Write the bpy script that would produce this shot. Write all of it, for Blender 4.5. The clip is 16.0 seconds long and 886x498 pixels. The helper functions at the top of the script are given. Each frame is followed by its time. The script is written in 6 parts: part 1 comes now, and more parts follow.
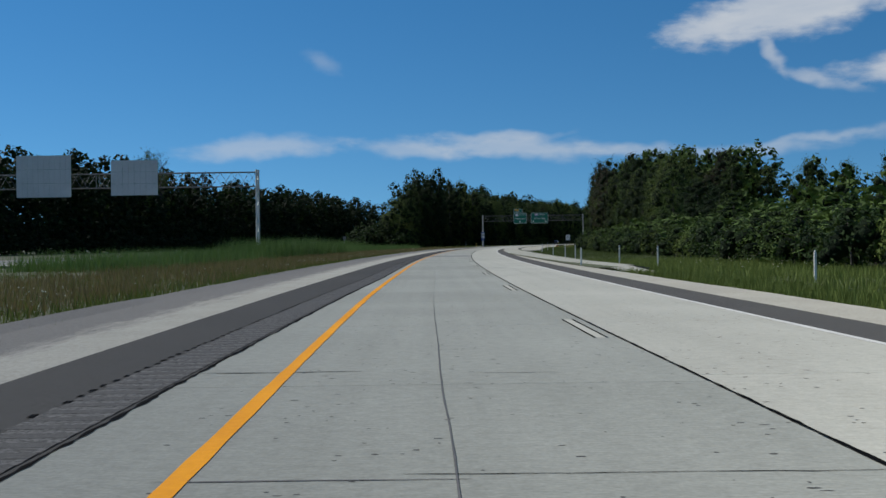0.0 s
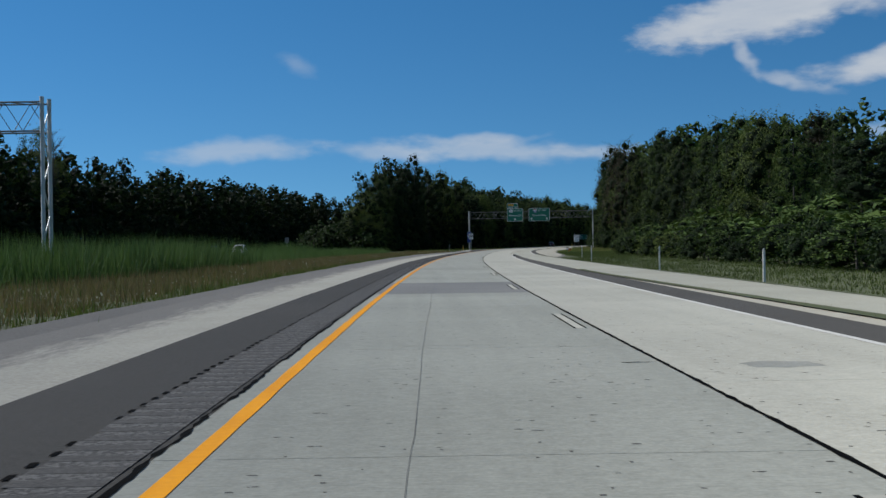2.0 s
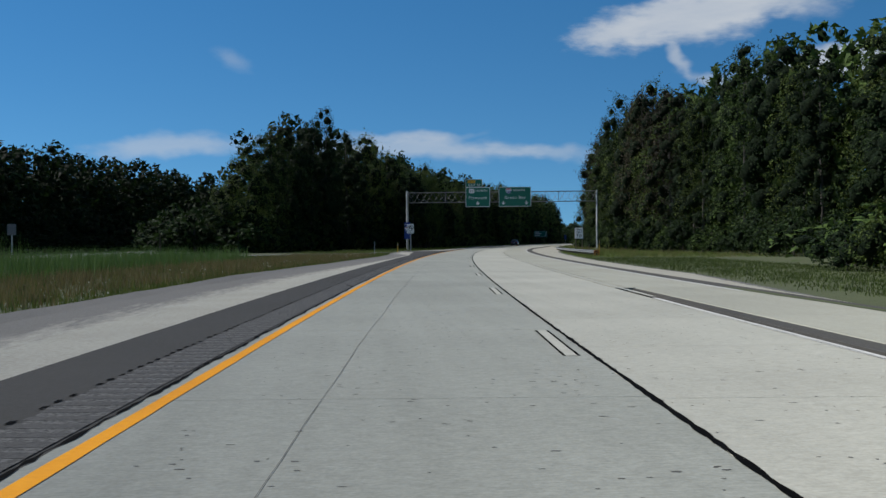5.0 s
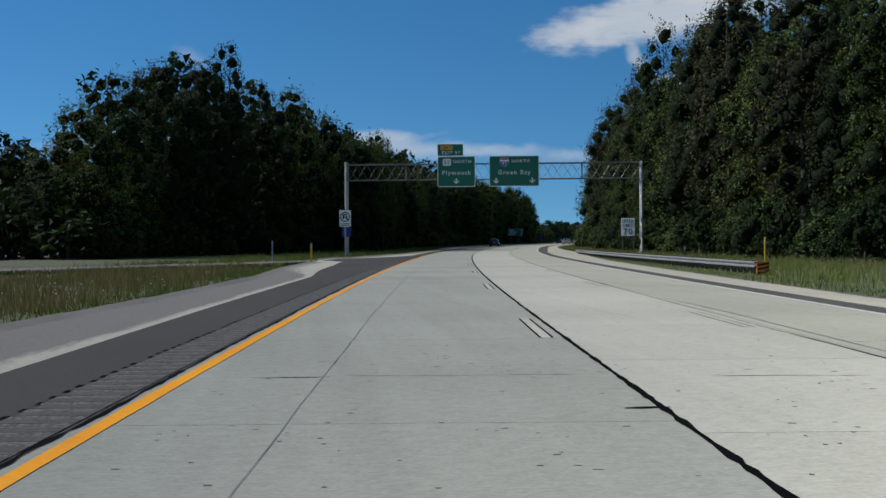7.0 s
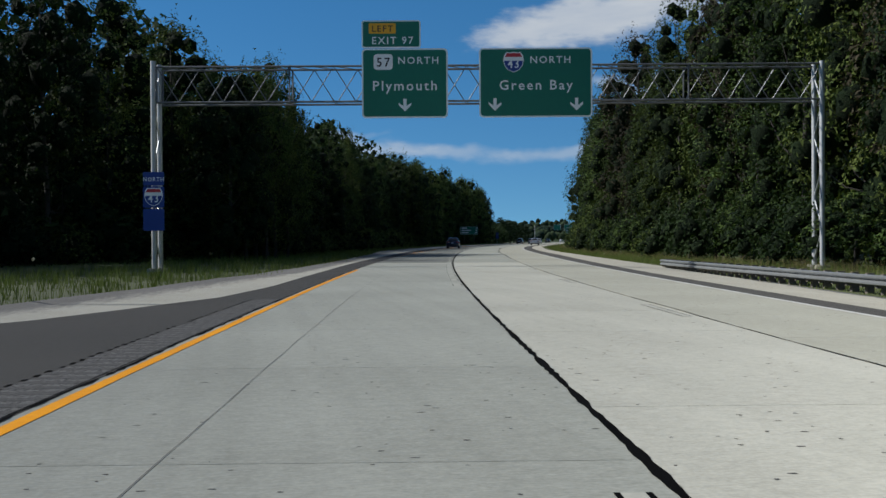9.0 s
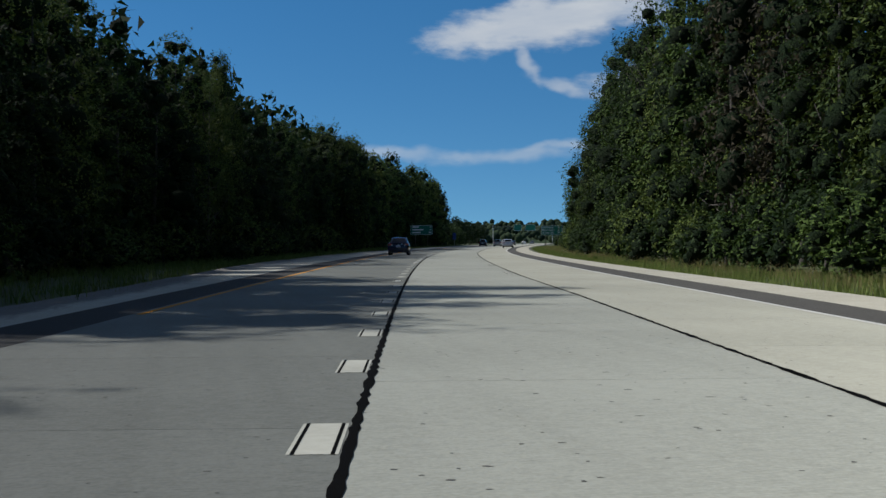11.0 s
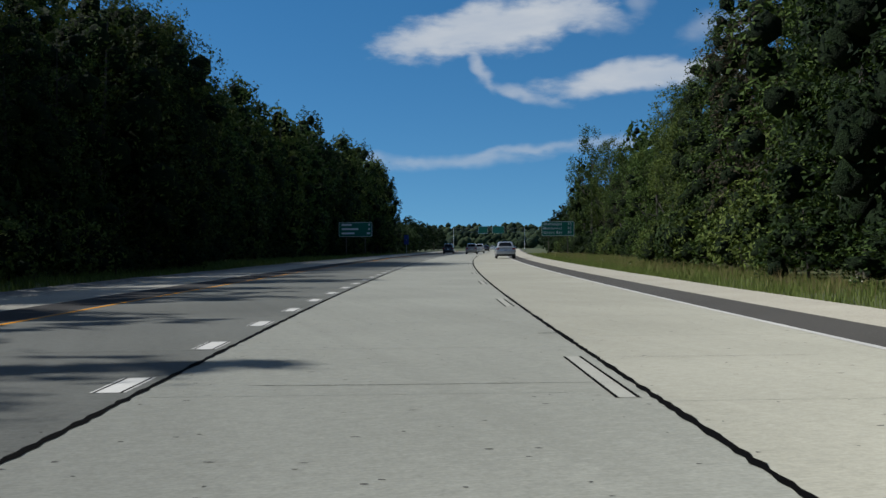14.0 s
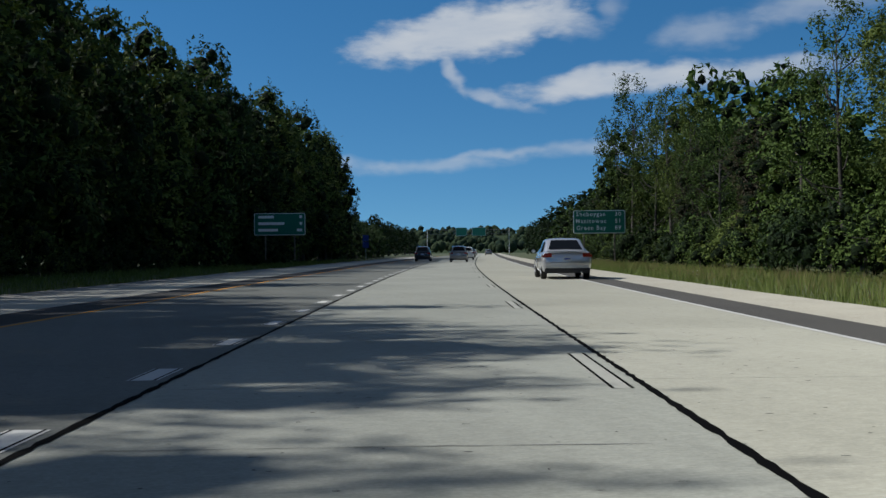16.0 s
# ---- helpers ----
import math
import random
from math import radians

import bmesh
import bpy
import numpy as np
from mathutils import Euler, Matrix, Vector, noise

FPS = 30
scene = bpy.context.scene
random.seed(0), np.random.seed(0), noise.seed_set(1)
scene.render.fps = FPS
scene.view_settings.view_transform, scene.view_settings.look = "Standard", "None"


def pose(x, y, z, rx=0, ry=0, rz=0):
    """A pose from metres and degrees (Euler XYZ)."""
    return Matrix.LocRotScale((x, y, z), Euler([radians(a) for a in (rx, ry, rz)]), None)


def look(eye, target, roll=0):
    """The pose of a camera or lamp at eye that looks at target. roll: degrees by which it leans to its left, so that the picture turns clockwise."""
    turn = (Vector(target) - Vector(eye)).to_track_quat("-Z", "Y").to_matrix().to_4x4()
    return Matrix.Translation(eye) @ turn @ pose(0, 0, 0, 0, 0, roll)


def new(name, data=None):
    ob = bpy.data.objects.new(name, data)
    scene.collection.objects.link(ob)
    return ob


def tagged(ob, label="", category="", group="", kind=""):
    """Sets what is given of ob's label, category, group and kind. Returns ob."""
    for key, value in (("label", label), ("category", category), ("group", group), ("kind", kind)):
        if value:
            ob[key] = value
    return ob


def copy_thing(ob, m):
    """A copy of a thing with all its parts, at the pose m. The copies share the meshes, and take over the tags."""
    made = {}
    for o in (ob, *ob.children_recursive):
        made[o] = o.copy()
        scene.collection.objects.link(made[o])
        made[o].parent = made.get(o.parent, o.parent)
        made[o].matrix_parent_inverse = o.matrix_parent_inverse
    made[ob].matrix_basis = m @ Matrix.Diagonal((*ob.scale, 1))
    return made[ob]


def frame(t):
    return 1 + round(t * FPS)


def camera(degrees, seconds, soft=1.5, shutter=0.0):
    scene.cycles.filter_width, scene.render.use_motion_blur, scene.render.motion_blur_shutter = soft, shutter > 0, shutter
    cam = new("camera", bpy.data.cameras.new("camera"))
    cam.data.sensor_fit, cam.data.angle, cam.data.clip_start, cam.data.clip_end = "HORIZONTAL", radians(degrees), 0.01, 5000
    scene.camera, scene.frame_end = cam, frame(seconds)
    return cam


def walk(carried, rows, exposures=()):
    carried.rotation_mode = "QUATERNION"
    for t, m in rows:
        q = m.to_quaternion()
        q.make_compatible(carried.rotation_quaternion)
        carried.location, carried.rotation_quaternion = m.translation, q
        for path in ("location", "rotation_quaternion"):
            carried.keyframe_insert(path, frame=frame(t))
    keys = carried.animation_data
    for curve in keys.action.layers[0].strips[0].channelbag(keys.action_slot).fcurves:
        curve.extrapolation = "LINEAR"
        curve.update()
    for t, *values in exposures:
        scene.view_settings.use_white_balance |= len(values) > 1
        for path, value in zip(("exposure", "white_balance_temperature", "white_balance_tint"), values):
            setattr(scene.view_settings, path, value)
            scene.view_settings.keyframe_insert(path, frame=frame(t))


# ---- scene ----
cam = camera(42.60, 16.0, soft=1.5)
PATH = [
    (0.0, 0.000, 0.000, 1.034, 89.680, 0.612, -0.539),
    (0.5, -0.130, 14.708, 1.034, 89.751, 0.309, -0.715),
    (1.0, -0.105, 29.424, 1.034, 89.592, 0.275, -0.919),
    (1.5, 0.026, 44.149, 1.034, 89.629, 0.483, -1.352),
    (2.0, 0.272, 58.881, 1.034, 89.799, 0.806, -1.753),
    (2.5, 0.690, 73.613, 1.034, 89.794, 1.058, -2.244),
    (3.0, 1.217, 88.337, 1.034, 89.694, 1.343, -2.895),
    (3.5, 1.869, 103.051, 1.034, 89.641, 1.292, -3.481),
    (4.0, 2.662, 117.753, 1.034, 89.664, 1.166, -4.067),
    (4.5, 3.584, 132.439, 1.034, 89.662, 0.697, -4.576),
    (5.0, 4.616, 147.103, 1.034, 89.644, 0.424, -5.022),
    (5.5, 5.751, 161.746, 1.034, 89.620, 0.377, -5.461),
    (6.0, 6.995, 176.365, 1.034, 89.599, 0.470, -5.936),
    (6.5, 8.363, 190.971, 1.034, 89.590, 0.569, -6.465),
    (7.0, 9.866, 205.573, 1.034, 89.604, 0.361, -7.023),
    (7.5, 11.504, 220.170, 1.034, 89.396, 0.204, -7.561),
    (8.0, 13.285, 234.760, 1.034, 89.577, 0.267, -8.184),
    (8.5, 15.259, 249.332, 1.034, 89.555, 0.344, -9.028),
    (9.0, 17.476, 263.872, 1.034, 89.583, 0.307, -9.959),
    (9.5, 19.943, 278.376, 1.034, 89.603, 0.317, -10.824),
    (10.0, 22.635, 292.844, 1.034, 89.619, 0.326, -11.523),
    (10.5, 25.497, 307.283, 1.034, 89.635, 0.321, -12.046),
    (11.0, 28.486, 321.701, 1.034, 89.655, 0.319, -12.476),
    (11.5, 31.587, 336.100, 1.034, 89.684, 0.368, -12.932),
    (12.0, 34.805, 350.477, 1.034, 89.726, 0.550, -13.475),
    (12.5, 38.148, 364.822, 1.034, 89.690, 0.774, -13.952),
    (13.0, 41.595, 379.127, 1.034, 89.851, 0.992, -14.309),
    (13.5, 45.125, 393.400, 1.034, 89.921, 0.793, -14.575),
    (14.0, 48.724, 407.640, 1.034, 89.917, 0.584, -14.814),
    (14.5, 52.384, 421.860, 1.034, 89.970, 0.588, -15.042),
    (15.0, 56.100, 436.066, 1.034, 89.952, 0.707, -15.312),
    (15.5, 59.890, 450.254, 1.034, 90.010, 0.512, -15.674),
    (16.0, 63.786, 464.415, 1.034, 90.126, 0.572, -16.212),
]
walk(cam, [(t, pose(x, y, z, a, b, c)) for t, x, y, z, a, b, c in PATH])

# ---- world, sun ----
SUN_EL, SUN_AZ = radians(40), radians(-70)   # height, and compass turn from +y towards +x
world = bpy.data.worlds.new("sky")
scene.world = world
world.use_nodes = True
SKY_STRENGTH = 0.079


def build_sky():
    nt = world.node_tree
    nt.nodes.clear()
    L = nt.links.new

    def n(kind, **kw):
        node = nt.nodes.new(kind)
        for k, v in kw.items():
            node.inputs[k].default_value = v
        return node

    def math_(op, a, b=None, clamp=False):
        m = nt.nodes.new("ShaderNodeMath")
        m.operation, m.use_clamp = op, clamp
        for i, v in enumerate((a, b)):
            if v is None:
                continue
            if isinstance(v, (int, float)):
                m.inputs[i].default_value = v
            else:
                L(v, m.inputs[i])
        return m.outputs[0]

    sky = nt.nodes.new("ShaderNodeTexSky")
    sky.sky_type, sky.sun_disc = "NISHITA", False
    sky.sun_elevation, sky.sun_rotation = SUN_EL, SUN_AZ
    sky.air_density, sky.dust_density, sky.ozone_density = 1.0, 0.0, 1.6
    tc = nt.nodes.new("ShaderNodeTexCoord")
    lift = nt.nodes.new("ShaderNodeVectorMath")
    lift.operation = "MULTIPLY_ADD"
    lift.inputs[1].default_value, lift.inputs[2].default_value = (1, 1, 1.5), (0, 0, 0.16)
    L(tc.outputs["Generated"], lift.inputs[0])
    unit = nt.nodes.new("ShaderNodeVectorMath")
    unit.operation = "NORMALIZE"
    L(lift.outputs[0], unit.inputs[0])
    L(unit.outputs[0], sky.inputs[0])
    hue = n("ShaderNodeHueSaturation", Saturation=SKY_SAT, Value=1.0)
    L(sky.outputs[0], hue.inputs["Color"])
    tint = nt.nodes.new("ShaderNodeMix")
    tint.data_type, tint.blend_type = "RGBA", "MULTIPLY"
    tint.inputs["Factor"].default_value, tint.inputs["B"].default_value = 1.0, SKY_TINT
    L(hue.outputs[0], tint.inputs["A"])
    co = nt.nodes.new("ShaderNodeTexCoord")
    sep = nt.nodes.new("ShaderNodeSeparateXYZ")
    L(co.outputs["Generated"], sep.inputs[0])
    az = math_("MULTIPLY", math_("ARCTAN2", sep.outputs[0], sep.outputs[1]), 57.2958)
    el = math_("MULTIPLY", math_("ARCSINE", sep.outputs[2]), 57.2958)
    comb = nt.nodes.new("ShaderNodeCombineXYZ")
    L(az, comb.inputs[0])
    L(el, comb.inputs[1])
    def drift(scale, detail, stretch, turn):
        mp = nt.nodes.new("ShaderNodeMapping")
        mp.inputs["Scale"].default_value, mp.inputs["Rotation"].default_value = stretch, (0, 0, radians(turn))
        L(comb.outputs[0], mp.inputs["Vector"])
        t = n("ShaderNodeTexNoise", Scale=scale, Detail=detail, Roughness=0.58)
        L(mp.outputs[0], t.inputs["Vector"])
        return t

    warp = drift(0.30, 3.0, (1, 1, 1), 0)
    wsep = nt.nodes.new("ShaderNodeSeparateColor")
    L(warp.outputs["Color"], wsep.inputs[0])
    u = math_("ADD", az, math_("MULTIPLY", math_("SUBTRACT", wsep.outputs[0], 0.5), 2.4))
    v = math_("ADD", el, math_("MULTIPLY", math_("SUBTRACT", wsep.outputs[1], 0.5), 1.3))
    ragged = math_("MULTIPLY", math_("SUBTRACT", drift(0.9, 5.0, (0.6, 1.5, 1), 8).outputs[0], 0.5), 1.1)
    total = None
    # clouds as they stand in the sky: azimuth, height, half-widths, lean, softness of the edge, weight
    for a0, e0, ra, re, lean, soft_, wt in (
            (17.6, 10.9, 5.4, 1.25, 9, 0.55, 0.95), (13.6, 10.2, 2.2, 0.55, 4, 0.7, 0.8), (21.6, 11.4, 2.6, 0.9, -12, 0.8, 0.6),
            (16.9, 8.9, 1.2, 0.34, -58, 0.9, 0.6), (19.0, 7.75, 2.2, 0.34, -16, 0.9, 0.55), (25.2, 8.35, 5.6, 0.72, 5, 0.7, 0.9), (23.9, 8.7, 2.2, 0.5, 12, 0.7, 0.8),
            (31.5, 8.6, 5.0, 0.7, 3, 0.9, 0.7), (29.5, 10.6, 2.6, 0.8, 10, 1.0, 0.42), (24.6, 11.9, 0.9, 0.7, 40, 1.0, 0.35), (35.0, 11.6, 4.0, 0.9, 6, 1.0, 0.5),
            (-8.4, 4.75, 4.0, 0.62, 2, 0.8, 0.55), (-1.0, 4.7, 3.6, 0.5, -3, 0.8, 0.5), (4.2, 4.75, 5.6, 0.62, -3, 0.8, 0.62), (3.6, 5.35, 3.6, 0.30, 0, 0.9, 0.45), (10.5, 4.4, 3.4, 0.4, -4, 0.9, 0.4),
            (16.0, 4.35, 4.4, 0.42, 5, 0.9, 0.42), (19.2, 4.95, 2.6, 0.26, 6, 0.9, 0.42), (24.0, 5.2, 4.6, 0.45, 3, 0.9, 0.4), (-5.3, 9.1, 1.3, 0.5, -20, 1.0, 0.26),
            (60, 8, 14, 2, 5, 0.8, 0.6), (-60, 7, 16, 1.6, 3, 0.8, 0.6), (120, 12, 20, 3, 4, 0.8, 0.6)):
        c, s_ = math.cos(radians(lean)), math.sin(radians(lean))
        du, dv = math_("SUBTRACT", u, a0), math_("SUBTRACT", v, e0)
        p = math_("DIVIDE", math_("ADD", math_("MULTIPLY", du, c), math_("MULTIPLY", dv, s_)), ra)
        q = math_("DIVIDE", math_("SUBTRACT", math_("MULTIPLY", dv, c), math_("MULTIPLY", du, s_)), re)
        d = math_("ADD", math_("SQRT", math_("ADD", math_("MULTIPLY", p, p), math_("MULTIPLY", q, q))), ragged)
        edge = nt.nodes.new("ShaderNodeMapRange")
        edge.interpolation_type = "SMOOTHSTEP"
        edge.inputs["From Min"].default_value, edge.inputs["From Max"].default_value = 1.25, 1.05 - soft_
        edge.inputs["To Max"].default_value = wt
        L(d, edge.inputs["Value"])
        m = edge.outputs[0]
        total = m if total is None else math_("SUBTRACT", math_("ADD", total, m), math_("MULTIPLY", total, m))
    mask = math_("MULTIPLY", total, math_("ADD", math_("MULTIPLY", drift(0.7, 4.0, (0.3, 1.3, 1), 10).outputs[0], 0.55), 0.62), True)
    mix = nt.nodes.new("ShaderNodeMix")
    mix.data_type = "RGBA"
    L(mask, mix.inputs["Factor"])
    L(tint.outputs["Result"], mix.inputs["A"])
    mix.inputs["B"].default_value = CLOUD
    # a thin high veil whitens the sky overhead
    high = nt.nodes.new("ShaderNodeMapRange")
    high.interpolation_type = "SMOOTHSTEP"
    high.inputs["From Min"].default_value, high.inputs["From Max"].default_value = 14.0, 40.0
    high.inputs["To Max"].default_value = VEIL[0]
    L(el, high.inputs["Value"])
    over = nt.nodes.new("ShaderNodeMix")
    over.data_type = "RGBA"
    L(high.outputs[0], over.inputs["Factor"])
    L(mix.outputs["Result"], over.inputs["A"])
    over.inputs["B"].default_value = VEIL[1]
    bg = n("ShaderNodeBackground", Strength=SKY_STRENGTH)
    L(over.outputs["Result"], bg.inputs[0])
    out = nt.nodes.new("ShaderNodeOutputWorld")
    L(bg.outputs[0], out.inputs[0])


VEIL = (0.5, (2.0, 2.1, 2.4, 1))
SKY_SAT, SKY_TINT, CLOUD = 1.33, (0.82, 1.03, 1.04, 1), (5.3, 5.7, 6.2, 1)
build_sky()
sun = new("sun", bpy.data.lights.new("sun", "SUN"))
sun.data.energy, sun.data.angle, sun.data.color = 5.0, radians(0.53), (1.0, 0.985, 0.945)
sun.matrix_world = look((100 * math.sin(SUN_AZ), 100 * math.cos(SUN_AZ), 100 * math.tan(SUN_EL)), (0, 0, 0))
scene.view_settings.exposure = 0.37


# ---- materials ----
def rgb(c):
    return (*c, 1.0)


def mat(name, dark, light, rough=0.8, metal=0.0, big=0.3, fine=18.0, bump=0.15, spots=None, rand=0.0, island=0.0, coat=0.0, trans=None, bump_dist=0.01, spec=None, streak=0.0, tine=0.0, grain=None):
    """A procedural surface: two noise scales between two colours, fine relief, optional dark spots and per-piece variation."""
    m = bpy.data.materials.new(name)
    m.use_nodes = True
    nt, L = m.node_tree, m.node_tree.links.new
    b = nt.nodes["Principled BSDF"]
    b.inputs["Roughness"].default_value, b.inputs["Metallic"].default_value = rough, metal
    if rough >= 0.8:
        b.inputs["Diffuse Roughness"].default_value = 1.0
    if spec is not None:
        b.inputs["Specular IOR Level"].default_value = spec
    if coat:
        b.inputs["Coat Weight"].default_value, b.inputs["Coat Roughness"].default_value = coat, 0.04
    co = nt.nodes.new("ShaderNodeTexCoord")

    def noise_(scale, detail=4.0):
        t = nt.nodes.new("ShaderNodeTexNoise")
        t.inputs["Scale"].default_value, t.inputs["Detail"].default_value = scale, detail
        L(co.outputs["Object"], t.inputs["Vector"])
        return t.outputs[0]

    def mth(op, x, y):
        k = nt.nodes.new("ShaderNodeMath")
        k.operation = op
        for i, v in enumerate((x, y)):
            if isinstance(v, (int, float)):
                k.inputs[i].default_value = v
            else:
                L(v, k.inputs[i])
        return k.outputs[0]

    f = mth("ADD", mth("MULTIPLY", noise_(big), 0.55), mth("MULTIPLY", noise_(fine, 6.0), 0.45))
    if rand:
        oi = nt.nodes.new("ShaderNodeObjectInfo")
        f = mth("ADD", f, mth("MULTIPLY", mth("SUBTRACT", oi.outputs["Random"], 0.5), rand))
    if island:
        g = nt.nodes.new("ShaderNodeNewGeometry")
        f = mth("ADD", f, mth("MULTIPLY", mth("SUBTRACT", g.outputs["Random Per Island"], 0.5), island))
    if streak:
        mp = nt.nodes.new("ShaderNodeMapping")
        mp.inputs["Rotation"].default_value, mp.inputs["Scale"].default_value = (0, 0, radians(9)), (2.6, 0.035, 1)
        L(co.outputs["Object"], mp.inputs["Vector"])
        t = nt.nodes.new("ShaderNodeTexNoise")
        t.inputs["Scale"].default_value, t.inputs["Detail"].default_value = 1.0, 5.0
        L(mp.outputs[0], t.inputs["Vector"])
        f = mth("ADD", f, mth("MULTIPLY", mth("SUBTRACT", t.outputs[0], 0.5), streak))
    if grain:
        f = mth("ADD", f, mth("MULTIPLY", mth("SUBTRACT", noise_(grain[0], 2.0), 0.5), grain[1]))
    if tine:
        mp = nt.nodes.new("ShaderNodeMapping")
        mp.inputs["Rotation"].default_value, mp.inputs["Scale"].default_value = (0, 0, radians(9)), (7.0, 40.0, 1)
        L(co.outputs["Object"], mp.inputs["Vector"])
        t = nt.nodes.new("ShaderNodeTexNoise")
        t.inputs["Scale"].default_value, t.inputs["Detail"].default_value, t.inputs["Roughness"].default_value = 1.0, 4.0, 0.7
        L(mp.outputs[0], t.inputs["Vector"])
        f = mth("ADD", f, mth("MULTIPLY", mth("SUBTRACT", t.outputs[0], 0.5), tine))
    ramp = nt.nodes.new("ShaderNodeMapRange")
    ramp.inputs["From Min"].default_value, ramp.inputs["From Max"].default_value = 0.3, 0.7
    L(f, ramp.inputs["Value"])
    mix = nt.nodes.new("ShaderNodeMix")
    mix.data_type = "RGBA"
    mix.inputs["A"].default_value, mix.inputs["B"].default_value = rgb(dark), rgb(light)
    L(ramp.outputs[0], mix.inputs["Factor"])
    colour = mix.outputs["Result"]
    if spots:
        scale, lim, tone = spots
        vor = nt.nodes.new("ShaderNodeTexVoronoi")
        vor.inputs["Scale"].default_value = scale
        L(co.outputs["Object"], vor.inputs["Vector"])
        sz = mth("MULTIPLY", noise_(scale * 0.31, 2.0), lim * 2)
        k = mth("LESS_THAN", vor.outputs["Distance"], mth("SUBTRACT", sz, lim * 0.72))
        mx = nt.nodes.new("ShaderNodeMix")
        mx.data_type = "RGBA"
        L(k, mx.inputs["Factor"])
        L(colour, mx.inputs["A"])
        mx.inputs["B"].default_value = rgb(tone)
        colour = mx.outputs["Result"]
    L(colour, b.inputs["Base Color"])
    if bump:
        bp = nt.nodes.new("ShaderNodeBump")
        bp.inputs["Strength"].default_value, bp.inputs["Distance"].default_value = bump, bump_dist
        L(noise_(fine * 2.5, 5.0), bp.inputs["Height"])
        L(bp.outputs[0], b.inputs["Normal"])
    if trans:
        tr = nt.nodes.new("ShaderNodeBsdfTranslucent")
        tr.inputs["Color"].default_value = rgb(trans)
        ms = nt.nodes.new("ShaderNodeMixShader")
        ms.inputs[0].default_value = 0.10
        L(b.outputs[0], ms.inputs[1])
        L(tr.outputs[0], ms.inputs[2])
        L(ms.outputs[0], nt.nodes["Material Output"].inputs["Surface"])
    return m


